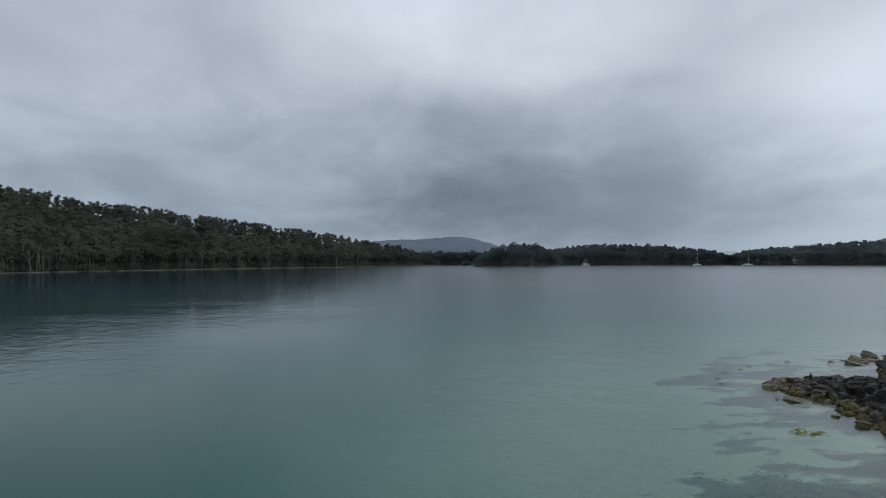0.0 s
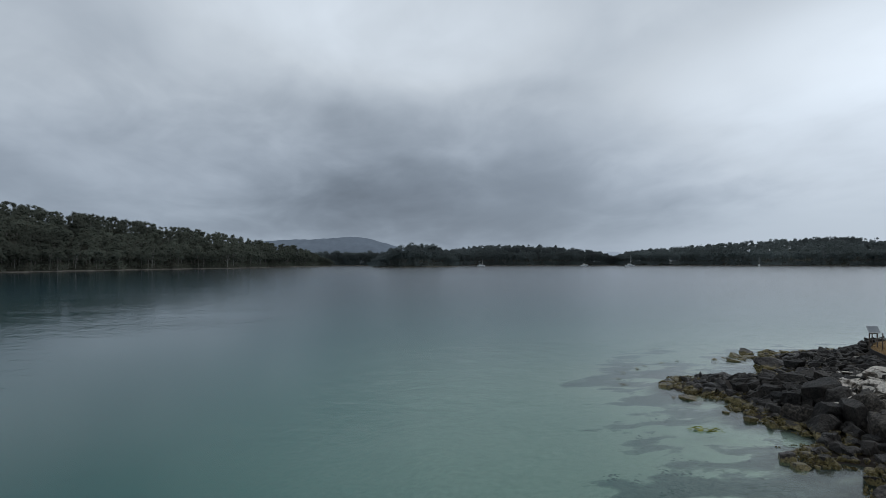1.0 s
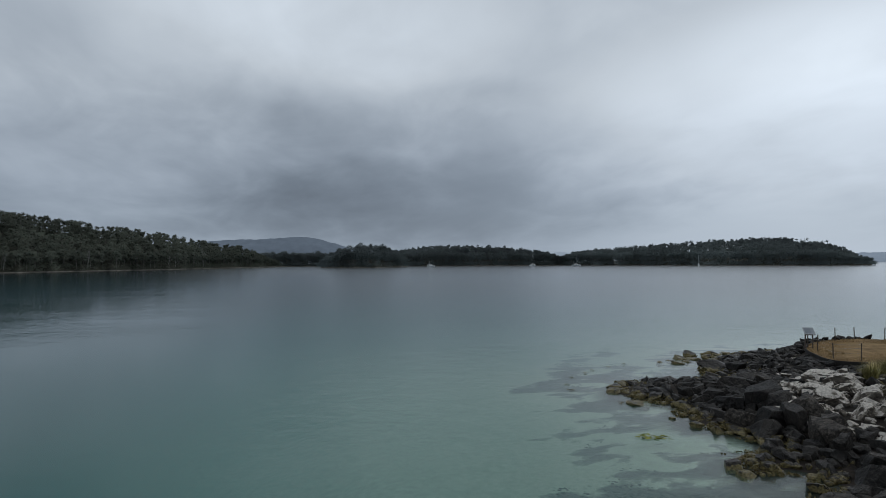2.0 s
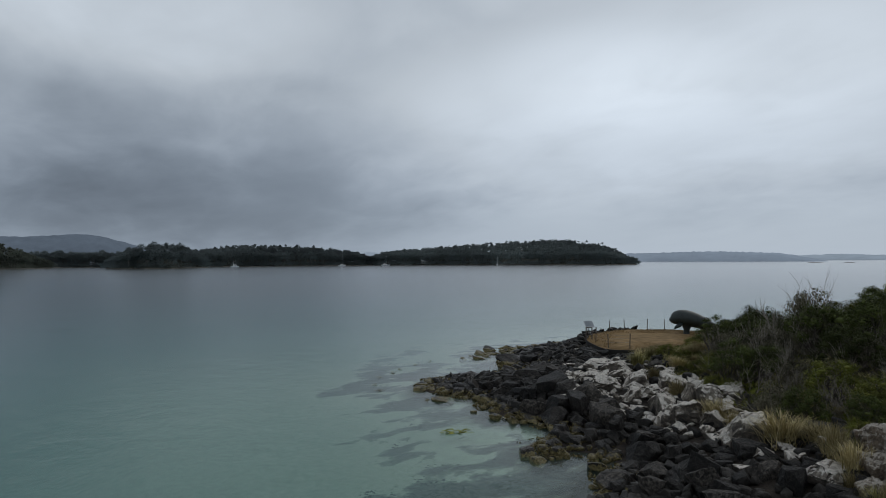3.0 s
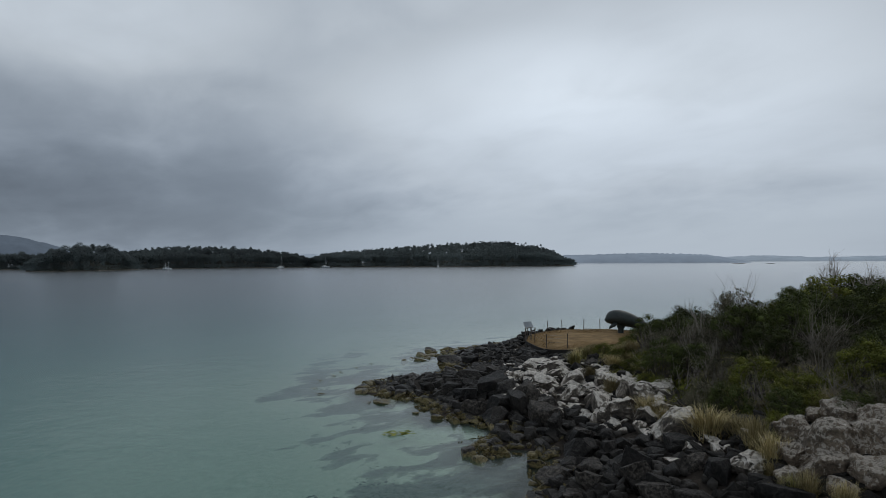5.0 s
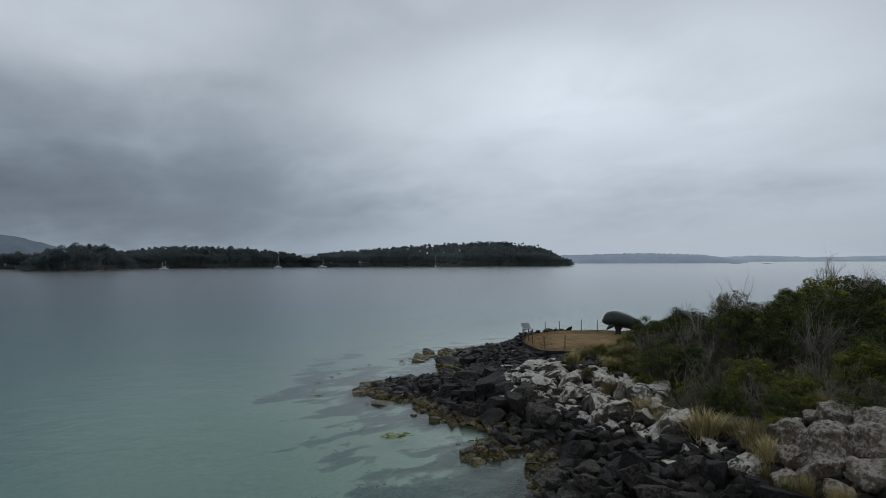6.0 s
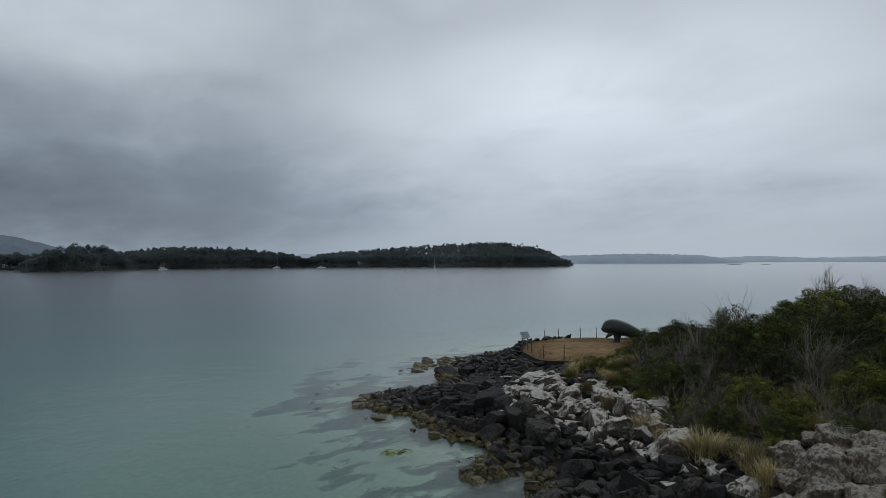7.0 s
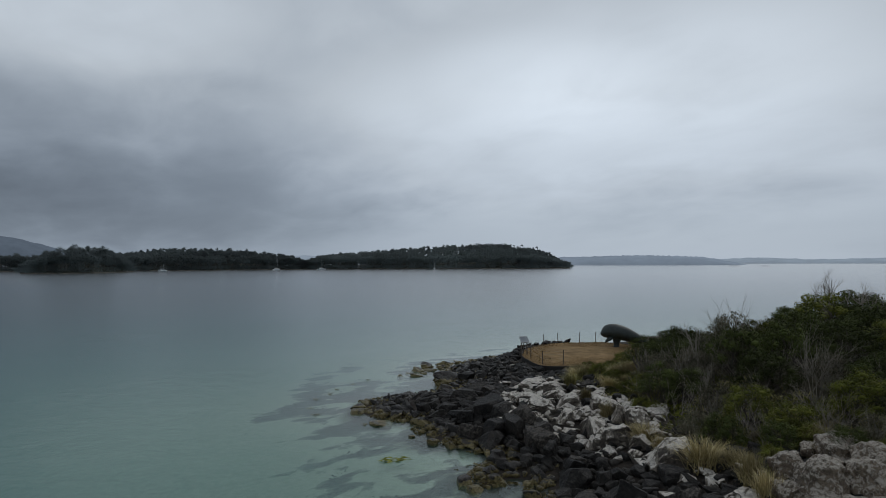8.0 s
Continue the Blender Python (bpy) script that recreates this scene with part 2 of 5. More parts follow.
def water_material():
    """Sea water: clear in the shallows, turquoise to slate where it is deep, rippled."""
    m = bpy.data.materials.new("sea_water")
    m.use_nodes = True
    t = m.node_tree
    t.nodes.clear()
    deep = t.nodes.new("ShaderNodeAttribute")
    deep.attribute_name = "depth"
    fog = maths(t, "SUBTRACT", 1.0, maths(t, "EXPONENT", 0.0))
    power = maths(t, "MULTIPLY", 0.0, -0.42)
    t.links.new(deep.outputs["Fac"], power.inputs[0])
    t.links.new(power.outputs[0], t.nodes[fog.inputs[1].links[0].from_node.name].inputs[0])
    span = node(t, "ShaderNodeMapRange", i1=0.0, i2=8.0)
    t.links.new(deep.outputs["Fac"], span.inputs[0])
    body = ramp(t, span, [(0.0, (0.12, 0.24, 0.20)), (0.14, (0.064, 0.226, 0.197)), (0.30, (0.015, 0.147, 0.129)), (0.42, (0.007, 0.110, 0.100)), (0.62, (0.006, 0.067, 0.064)), (0.80, (0.012, 0.074, 0.080)), (1.0, (0.027, 0.115, 0.150))])
    murk = node(t, "ShaderNodeBsdfDiffuse")
    t.links.new(body.outputs[0], murk.inputs[0])
    clear = node(t, "ShaderNodeBsdfTransparent", Color=(0.80, 0.94, 0.91, 1))
    inside = t.nodes.new("ShaderNodeMixShader")
    t.links.new(fog.outputs[0], inside.inputs[0])
    t.links.new(clear.outputs[0], inside.inputs[1])
    t.links.new(murk.outputs[0], inside.inputs[2])
    ripple = noise_at(t, 2.6, 3, 0.6, "world", (1.1, 1.2, 1), 0.4)
    chop = noise_at(t, 0.8, 3, 0.5, "world", (1.15, 0.95, 1), 0.6)
    swell = noise_at(t, 0.07, 7, 0.68, "world", (0.25, 1.7, 1), 0.5)
    wind = t.nodes.new("ShaderNodeAttribute")
    wind.attribute_name = "wind"
    calm = maths(t, "MULTIPLY", ramp(t, swell, [(0.38, 0.35), (0.62, 1.05)]), 1.0)
    t.links.new(wind.outputs["Fac"], calm.inputs[1])
    wave = noise_at(t, 0.26, 4, 0.6, "world", (0.8, 0.8, 1), 0.5)
    h = maths(t, "ADD", maths(t, "ADD", maths(t, "MULTIPLY", ripple, 0.13), maths(t, "MULTIPLY", chop, 0.42)), maths(t, "MULTIPLY", wave, 0.45))
    bump = node(t, "ShaderNodeBump", Distance=0.22)
    t.links.new(h.outputs[0], bump.inputs["Height"])
    t.links.new(maths(t, "MULTIPLY", calm, 0.6).outputs[0], bump.inputs["Strength"])
    shine = node(t, "ShaderNodeBsdfGlossy", Roughness=0.05)
    t.links.new(bump.outputs[0], shine.inputs["Normal"])
    haze = node(t, "ShaderNodeMapRange", i1=0.3, i2=1.0, i3=0.03, i4=0.15)
    t.links.new(wind.outputs["Fac"], haze.inputs[0])
    t.links.new(haze.outputs[0], shine.inputs["Roughness"])
    edge = node(t, "ShaderNodeLayerWeight", Blend=0.5)
    t.links.new(bump.outputs[0], edge.inputs["Normal"])
    slant = maths(t, "POWER", 0.0, 6.0)
    t.links.new(edge.outputs["Facing"], slant.inputs[0])
    level = node(t, "ShaderNodeLayerWeight", Blend=0.5)
    even = maths(t, "POWER", 0.0, 5.8)
    t.links.new(level.outputs["Facing"], even.inputs[0])
    fres = maths(t, "ADD", maths(t, "MULTIPLY", maths(t, "ADD", slant, maths(t, "MULTIPLY", even, 1.3)), 0.46), 0.012)
    out = t.nodes.new("ShaderNodeMixShader")
    t.links.new(fres.outputs[0], out.inputs[0])
    t.links.new(inside.outputs[0], out.inputs[1])
    t.links.new(shine.outputs[0], out.inputs[2])
    wire(t, out, t.nodes.new("ShaderNodeOutputMaterial"))
    return m


def painted_haze_material(name, col, glow):
    """A far ridge: the haze before it is painted in as pale colour and emission."""
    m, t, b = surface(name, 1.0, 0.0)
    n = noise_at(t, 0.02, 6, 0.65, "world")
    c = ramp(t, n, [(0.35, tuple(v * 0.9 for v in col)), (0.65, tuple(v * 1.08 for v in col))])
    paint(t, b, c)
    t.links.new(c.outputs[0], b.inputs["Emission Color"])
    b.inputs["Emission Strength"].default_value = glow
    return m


GROUND = ground_material()
WATER = water_material()
HILL = plain("forest_floor", (0.035, 0.036, 0.027), 0.95, 0.1, wear=0.5, scale=0.2)
STRAND = plain("bleached_shore_stones", (0.12, 0.11, 0.095), 0.9, 0.2, wear=0.7, scale=0.4)
# Leaf colours lifted above real foliage to paint in haze, bluest on the farthest woods.
GUM_LEAF = leafy("gum_leaves", (0.122, 0.136, 0.108), (0.134, 0.148, 0.116), (0.150, 0.146, 0.115), place_scale=0.03, thin=0.45)
GUM_LEAF_HAZED = leafy("hazed_gum_leaves", (0.172, 0.198, 0.196), (0.180, 0.206, 0.202), (0.188, 0.210, 0.202), place_scale=0.02, thin=0.75)
GUM_BARK = plain("pale_gum_bark", (0.17, 0.16, 0.145), 0.85, 0.2, wear=0.4, scale=0.8)
DEAD_BARK = plain("bleached_dead_wood", (0.24, 0.232, 0.215), 0.8, 0.2, wear=0.3, scale=3)
# Ridge colours carry the haze; the last number is its glow.
MOUNTAIN = painted_haze_material("hazy_mountain", (0.098, 0.120, 0.148), 0.46)
FAR_LAND = painted_haze_material("hazy_far_shore", (0.168, 0.200, 0.242), 0.68)
FAINT_LAND = painted_haze_material("faint_far_shore", (0.20, 0.235, 0.275), 0.75)
SHRUB_DARK = leafy("dark_shrub_leaves", (0.036, 0.045, 0.013), (0.050, 0.060, 0.017), (0.068, 0.076, 0.025), place_scale=2.0, drifts=(0.45, 1.6))
SHRUB_GREEN = leafy("olive_shrub_leaves", (0.074, 0.082, 0.015), (0.102, 0.108, 0.021), (0.135, 0.130, 0.034), place_scale=2.0, drifts=(0.45, 1.6))
SHRUB_GREY = leafy("grey_shrub_leaves", (0.060, 0.055, 0.036), (0.088, 0.080, 0.052), (0.12, 0.108, 0.072), place_scale=2.0, drifts=(0.45, 1.6))
TWIG = plain("grey_dead_twigs", (0.235, 0.208, 0.172), 0.85, 0.2, wear=0.35, scale=2)
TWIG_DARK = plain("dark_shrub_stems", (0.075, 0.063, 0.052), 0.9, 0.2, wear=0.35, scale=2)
STRAW = leafy("straw_tussock_blades", (0.17, 0.14, 0.06), (0.42, 0.34, 0.17), (0.52, 0.44, 0.26), place_scale=1.2)
STRAW_GREEN = leafy("green_tussock_blades", (0.09, 0.09, 0.03), (0.28, 0.25, 0.10), (0.40, 0.34, 0.17), place_scale=1.2)
DRY_GRASS = leafy("dry_lawn_blades", (0.20, 0.135, 0.065), (0.27, 0.185, 0.09), (0.31, 0.22, 0.115), place_scale=0.5)
LAWN_SOIL = plain("dry_lawn_thatch", (0.22, 0.145, 0.07), 0.95, 0.1, wear=0.35, scale=1.5)
EDGING = plain("tarred_edging_board", (0.020, 0.018, 0.016), 0.8, 0.3)
RUST = plain("weathered_steel_picket", (0.12, 0.098, 0.082), 0.7, 0.4, metal=0.3)
GALV = plain("galvanised_steel", (0.34, 0.35, 0.35), 0.45, 0.5, metal=0.7)
PANEL = plain("printed_sign_face", (0.24, 0.26, 0.275), 0.35, 0.5, wear=0.12)
PRINT = plain("faded_print", (0.15, 0.18, 0.20), 0.4, 0.5, wear=0.15)
BRONZE = plain("dark_green_sculpture_coat", (0.022, 0.029, 0.027), 0.45, 0.4, metal=0.1, wear=0.3, scale=2.0)
HULL = plain("white_gelcoat", (0.62, 0.62, 0.61), 0.3, 0.5, wear=0.06)
HULL_BLUE = plain("navy_boot_stripe", (0.03, 0.05, 0.09), 0.4, 0.5)
ALLOY = plain("mast_alloy", (0.62, 0.62, 0.62), 0.4, 0.5, metal=0.6, wear=0.1)
GLASS_DARK = plain("dark_cabin_glass", (0.02, 0.025, 0.03), 0.1, 0.6)
KELP = leafy("brown_kelp_fronds", (0.095, 0.086, 0.084), (0.125, 0.110, 0.102), (0.16, 0.138, 0.115), place_scale=1.1, drifts=(0.6, 1.5))
ROCKWEED = leafy("ochre_rockweed", (0.07, 0.056, 0.026), (0.15, 0.122, 0.056), (0.20, 0.165, 0.08), place_scale=1.5)
KELP_LIME = leafy("yellow_green_sea_lettuce", (0.10, 0.115, 0.015), (0.30, 0.31, 0.05), (0.36, 0.35, 0.09), place_scale=2.0)
CLADDING = plain("cream_weatherboard", (0.26, 0.255, 0.23), 0.8, 0.2)
IRON = plain("grey_roofing_iron", (0.30, 0.31, 0.32), 0.6, 0.4, metal=0.3)

# ---- building helpers ----


def mesh_of(name, verts, faces, material, smooth_shade=False):
    me = bpy.data.meshes.new(name)
    me.from_pydata(verts if isinstance(verts, list) else verts.tolist(), [], faces if isinstance(faces, list) else faces.tolist())
    for mt in material if isinstance(material, (list, tuple)) else (material,):
        me.materials.append(mt)
    if smooth_shade:
        me.polygons.foreach_set("use_smooth", [True] * len(me.polygons))
    me.update()
    return me


def bm_mesh(name, bm, material, smooth_shade=False):
    me = bpy.data.meshes.new(name)
    bm.to_mesh(me)
    bm.free()
    for mt in material if isinstance(material, (list, tuple)) else (material,):
        me.materials.append(mt)
    if smooth_shade:
        me.polygons.foreach_set("use_smooth", [True] * len(me.polygons))
    return me


def part(name, bm, material, parent, label="", smooth_shade=False):
    """One mesh under a thing or under a part."""
    ob = new(name, bm_mesh(name, bm, material, smooth_shade) if isinstance(bm, bmesh.types.BMesh) else bm)
    ob.parent = parent
    return tagged(ob, label)


def thing(name, m, label, category, group="", kind=""):
    """An Empty at the thing's base."""
    ob = new(name)
    ob.empty_display_size = 0.2
    ob.matrix_world = m
    return tagged(ob, label, category, group, kind)


def box(bm, x, y, z, sx, sy, sz, turn=None, bevel=0.0):
    made = bmesh.ops.create_cube(bm, size=1)["verts"]
    bmesh.ops.scale(bm, vec=(sx, sy, sz), verts=made)
    if bevel:
        edges = list({e for v in made for e in v.link_edges})
        made = bmesh.ops.bevel(bm, geom=edges, offset=bevel, segments=2, profile=0.5, affect="EDGES")["verts"]
    if turn:
        bmesh.ops.transform(bm, matrix=turn, verts=made)
    bmesh.ops.translate(bm, vec=(x, y, z), verts=made)
    return made


class Soup:
    """Many small loose faces, gathered for one mesh."""

    def __init__(self):
        self.v, self.f, self.m, self.n = [], [], [], 0

    def add(self, v, f, slot=0):
        v, f = np.asarray(v, float), np.asarray(f, int)
        self.v.append(v)
        self.f.append(f + self.n)
        self.m.append(np.full(len(f), slot))
        self.n += len(v)

    def mesh(self, name, materials):
        v = np.concatenate(self.v)
        me = bpy.data.meshes.new(name)
        sizes = np.concatenate([np.full(len(f), f.shape[1]) for f in self.f])
        loops = np.concatenate([f.ravel() for f in self.f])
        me.vertices.add(len(v))
        me.vertices.foreach_set("co", v.ravel())
        me.loops.add(len(loops))
        me.loops.foreach_set("vertex_index", loops)
        me.polygons.add(len(sizes))
        me.polygons.foreach_set("loop_start", np.concatenate([[0], np.cumsum(sizes)[:-1]]))
        for mt in materials:
            me.materials.append(mt)
        me.polygons.foreach_set("material_index", np.concatenate(self.m))
        me.update(calc_edges=True)
        me.validate()
        return me


def leaves(soup, centres, size, rng, slot=0, lift=0.3, slim=0.45, facing=None):
    """A small pointed blade for every leaf or spray, at the centres."""
    c = np.asarray(centres, float)
    n = len(c)
    if not n:
        return
    d = rng.normal(size=(n, 3))
    d[:, 2] = d[:, 2] * 0.6 + lift
    d /= np.linalg.norm(d, axis=1)[:, None]
    if facing is None:
        w = np.cross(d, rng.normal(size=(n, 3)))
    else:  # leaf faces look outwards, with some disorder
        out = facing / (np.linalg.norm(facing, axis=1)[:, None] + 1e-9) + rng.normal(size=(n, 3)) * 0.24
        w = np.cross(out, d)
        d = np.cross(w, out)
        d /= np.linalg.norm(d, axis=1)[:, None] + 1e-9
    w /= np.linalg.norm(w, axis=1)[:, None] + 1e-9
    k = (size * rng.uniform(0.6, 1.4, n))[:, None]
    v = np.stack([c - d * k * 0.5 + w * k * slim * 0.5, c + d * k * 0.6, c - d * k * 0.5 - w * k * slim * 0.5], 1).reshape(-1, 3)
    soup.add(v, np.arange(n)[:, None] * 3 + np.arange(3)[None], slot)


def stick(soup, a, b, ra, rb, slot=0, sides=4):
    """A tapered branch from a to b."""
    a, b = np.asarray(a, float), np.asarray(b, float)
    d = b - a
    d = d / (np.linalg.norm(d) + 1e-9)
    u = np.cross(d, (0.3, 0.9, 0.2) if abs(d[2]) > 0.8 else (0, 0, 1))
    u /= np.linalg.norm(u) + 1e-9
    w = np.cross(d, u)
    th = np.arange(sides) * 2 * np.pi / sides
    ring = np.cos(th)[:, None] * u + np.sin(th)[:, None] * w
    i = np.arange(sides)
    j = (i + 1) % sides
    soup.add(np.concatenate([a + ring * ra, b + ring * rb]), np.stack([i, j, j + sides, i + sides], 1), slot)


def branches(soup, start, way, length, radius, depth, rng, slot=0, spread=0.6, tips=None, lift=0.15, kids=(2, 4)):
    """A limb that bends and forks down to twigs."""
    p, d = np.asarray(start, float), np.asarray(way, float)
    steps = 3
    for s in range(steps):
        d = d + rng.normal(size=3) * 0.22 + (0, 0, lift * 0.4)
        d /= np.linalg.norm(d)
        q = p + d * length / steps
        r2 = radius * (1 - 0.18 * (s + 1))
        stick(soup, p, q, radius * (1 - 0.18 * s), r2, slot, 4 if depth > 1 else 3)
        if depth > 0 and s:
            for _ in range(rng.integers(*kids)):
                e = d + rng.normal(size=3) * spread + (0, 0, lift)
                branches(soup, q, e / np.linalg.norm(e), length * rng.uniform(0.5, 0.8), r2 * 0.62, depth - 1, rng, slot, spread, tips, lift, kids)
        p = q
    if depth == 0 and tips is not None:
        tips.append(p)


# ---- the lie of the land ----
SHORE = [(2, -90), (5, -25), (7, 0), (8.6, 8), (10.7, 13), (12.2, 14.1), (13.3, 15.2), (13.2, 15.7), (11.7, 15.6), (12.6, 17.8), (14.4, 18), (14, 20),
         (13.8, 21.5), (14.6, 24), (14, 25.3), (14, 27.4), (15.2, 29), (17, 29.1), (19.6, 28.6), (20.4, 29.4), (21.3, 31), (23.0, 33.1),
         (24.8, 34.4), (27, 35.3), (30, 36), (34, 36.8), (42, 36.5), (56, 33), (80, 22), (110, -10), (120, -90)]
LAWN = [(26.4, 27), (27.2, 29.2), (28.4, 31), (30.5, 32.8), (33, 33.8), (35.5, 33.5), (37.6, 32.2), (38.2, 29.5), (36.5, 27), (32, 25.4), (28.5, 25.6)]


def signed_distance(px, py, ring):
    """Metres from a closed outline, positive inside."""
    px, py = np.asarray(px, float), np.asarray(py, float)
    best, inside = np.full(px.shape, 1e9), np.zeros(px.shape, bool)
    for (ax, ay), (bx, by) in zip(ring, ring[1:] + ring[:1]):
        ex, ey = bx - ax, by - ay
        k = np.clip(((px - ax) * ex + (py - ay) * ey) / (ex * ex + ey * ey), 0, 1)
        best = np.minimum(best, np.hypot(px - ax - k * ex, py - ay - k * ey))
        cross = (ay > py) != (by > py)
        inside ^= cross & (px < ex * (py - ay) / (ey if ey else 1e-9) + ax)
    return np.where(inside, best, -best)


def smooth(a, b, v):
    k = np.clip((v - a) / (b - a), 0, 1)
    return k * k * (3 - 2 * k)


def land_height(px, py):
    """Height of the ground over the sea: seabed, rocky shore, bank and lawn."""
    d = signed_distance(px, py, SHORE)
    along = 0.52 * np.asarray(px) + 0.854 * np.asarray(py)
    up = np.interp(d, [0, 2, 5, 7.5, 10, 15, 25, 60], [-0.1, 0.25, 0.95, 1.7, 2.3, 2.9, 2.8, 2.4])
    up = up * (1 - 0.62 * smooth(24, 37, along) * (1 - smooth(10, 22, d)))
    down = np.interp(-d, [0, 1.5, 6, 20, 60, 200, 900], [0.1, 0.28, 0.42, 1.0, 3.5, 9, 14])
    z = np.where(d > 0, up, -down)
    off = signed_distance(px, py, LAWN)
    seaward = 1 - smooth(40.0, 42.5, np.asarray(px) + 0.35 * np.asarray(py))
    flat = smooth(-2.0, -0.4, off)
    z = z * (1 - flat) + (0.8 - 0.30 * seaward) * flat
    rise = smooth(-0.3, 0.1, off)
    return z * (1 - rise) + 0.8 * rise


SCRUB = [(15.2, 2), (17.2, 6), (17.5, 9.2), (17.4, 11.6), (18.8, 13.4), (20.2, 16.2), (21.6, 19.3), (24, 22.8), (27.4, 25.0), (32, 25.0), (37, 26.2), (39.5, 30),
         (44, 34), (56, 30), (80, 18), (100, -10), (60, -60), (14, -40)]

# ---- ground and sea ----
# beds of brown weed: place, length, width, turn
BEDS = [(18.6, 38.9, 7.0, 2.6, 32), (15.0, 34.5, 6.5, 3.6, 60), (12.8, 30.6, 5.0, 3.0, 70), (12.0, 26.8, 4.6, 2.2, 80), (18.5, 33.6, 5, 2.6, 50), (11.2, 22.2, 3.2, 1.2, 10), (10.0, 20.4, 3.0, 1.3, 20), (12.4, 22.8, 2.4, 1.1, 20),
        (8.4, 18.4, 1.3, 0.5, -10), (9.7, 17.2, 3.4, 1.4, 15), (8.0, 15.6, 3.8, 1.4, 5), (9.6, 15.2, 3.2, 1.5, 25), (8.6, 16.9, 1.6, 0.6, -5), (9.4, 13.4, 3.0, 1.5, 30), (7.6, 13.4, 2.6, 1.2, 10), (12.0, 18.8, 2.0, 0.9, 20)]


def weed_growth(px, py):
    """How thick the weed grows: 0 at the ragged edge of a bed, 1 in its heart."""
    d = signed_distance(px, py, SHORE)
    grow = np.interp(-d, [-0.3, 0, 2, 3.5, 5, 7, 9], [0.28, 0.28, 0.26, 0.14, -0.08, -0.35, -0.6])
    for x, y, a, b, turn in BEDS:
        c, s = math.cos(radians(turn)), math.sin(radians(turn))
        u, w = (px - x) * c + (py - y) * s, (py - y) * c - (px - x) * s
        grow = np.maximum(grow, 0.42 - 0.42 * ((u / a * 2) ** 2 + (w / b * 2) ** 2))
    lump = np.array([noise.fractal(Vector((x * 0.45 + y * 0.12, y * 0.8, 3.7)), 0.8, 2.1, 6) for x, y in zip(px, py)])
    return (grow + lump * 0.62 - 0.19) * 5


def polar(centre, rings, spokes):
    th = np.linspace(0, 2 * np.pi, spokes, endpoint=False)
    px = centre[0] + rings[:, None] * np.cos(th)
    py = centre[1] + rings[:, None] * np.sin(th)
    k = np.arange(len(rings) - 1)[:, None] * spokes + np.arange(spokes)[None]
    nxt = np.arange(len(rings) - 1)[:, None] * spokes + (np.arange(spokes)[None] + 1) % spokes
    faces = np.stack([k, k + spokes, nxt + spokes, nxt], -1).reshape(-1, 4)
    return px.ravel(), py.ravel(), faces


def bumpy(px, py, scale, seed=0.0):
    """Cheap rolling noise, about -1 to 1."""
    v = np.zeros_like(px)
    rng = np.random.default_rng(int(seed) + 5)
    for k in range(9):
        a, ph, f = rng.uniform(0, 6.28), rng.uniform(0, 6.28), rng.uniform(0.6, 2.4) / scale
        v += np.sin((px * np.cos(a) + py * np.sin(a)) * f * 2 + ph) / 4
    return v


RINGS = np.concatenate([np.linspace(0.05, 36, 110), 36 * (4700 / 36) ** np.linspace(0.02, 1, 56)])
gx, gy, gf = polar((20, 17), RINGS, 260)
gz = land_height(gx, gy)
near_sea = np.clip(signed_distance(gx, gy, SHORE), -40, 20)
gz = gz + bumpy(gx, gy, 2.2) * 0.07 * (np.abs(near_sea) < 30) * (signed_distance(gx, gy, LAWN) < 0)
gz = gz - np.clip((2.0 - gx) * 0.17, 0, 1.9) * (gz < 0)
ground = new("ground", mesh_of("ground", np.stack([gx, gy, gz], 1), gf, GROUND, True))
bloom = ground.data.attributes.new("weed", "FLOAT", "POINT")
close = np.hypot(gx - 14, gy - 25) < 26
thickness = np.full(len(gx), -3.0)
thickness[close] = np.maximum(weed_growth(gx[close], gy[close]), -3.0)
bloom.data.foreach_set("value", thickness)
tagged(ground, "pale sandy seabed rising to a dark stony shore and scrubby bank", "ground", kind="structure")
water_mesh = mesh_of("water", np.stack([gx, gy, gx * 0], 1), gf, WATER, True)
depth = water_mesh.attributes.new("depth", "FLOAT", "POINT")
# the bay shelves away from the sandy corner that lies in front of the rocks
shelf = np.interp(np.hypot(gx - 10, gy - 14), [0, 8, 16, 30, 60, 120], [0.5, 1.1, 1.9, 3.0, 5.0, 8.0]) * (1 + 0.18 * bumpy(gx, gy, 22, 3)) + np.clip((8.5 - gx) * 0.25, 0, 4.5)
murky = np.interp(-signed_distance(gx, gy, SHORE), [-0.5, 0, 1.5, 6, 20, 60, 200, 900], [0, 0.1, 0.45, 1.0, 2.0, 4.0, 9, 14]) + np.clip((2.0 - gx) * 0.17, 0, 1.9)
depth.data.foreach_set("value", np.maximum(np.minimum(murky, shelf + 0.5), 0.0))
# the wooded hill shelters its side of the bay from the wind
wind = water_mesh.attributes.new("wind", "FLOAT", "POINT")
bearing_of = np.degrees(np.arctan2(gx, gy))
wind.data.foreach_set("value", np.clip(0.5 + 0.5 * smooth(-14, 14, bearing_of + 0.02 * np.hypot(gx, gy)), 0, 1))
water = new("water", water_mesh)
tagged(water, "calm turquoise sea, clear over the shallows and rippled further out", "sea water", kind="structure")

# ---- far shores and their woods ----


def ball(level):
    bm = bmesh.new()
    bmesh.ops.create_icosphere(bm, subdivisions=level, radius=1)
    v = np.array([w.co[:] for w in bm.verts])
    f = np.array([[w.index for w in face.verts] for face in bm.faces])
    bm.free()
    return v, f


BALLS = {k: ball(k) for k in (1, 2, 3)}


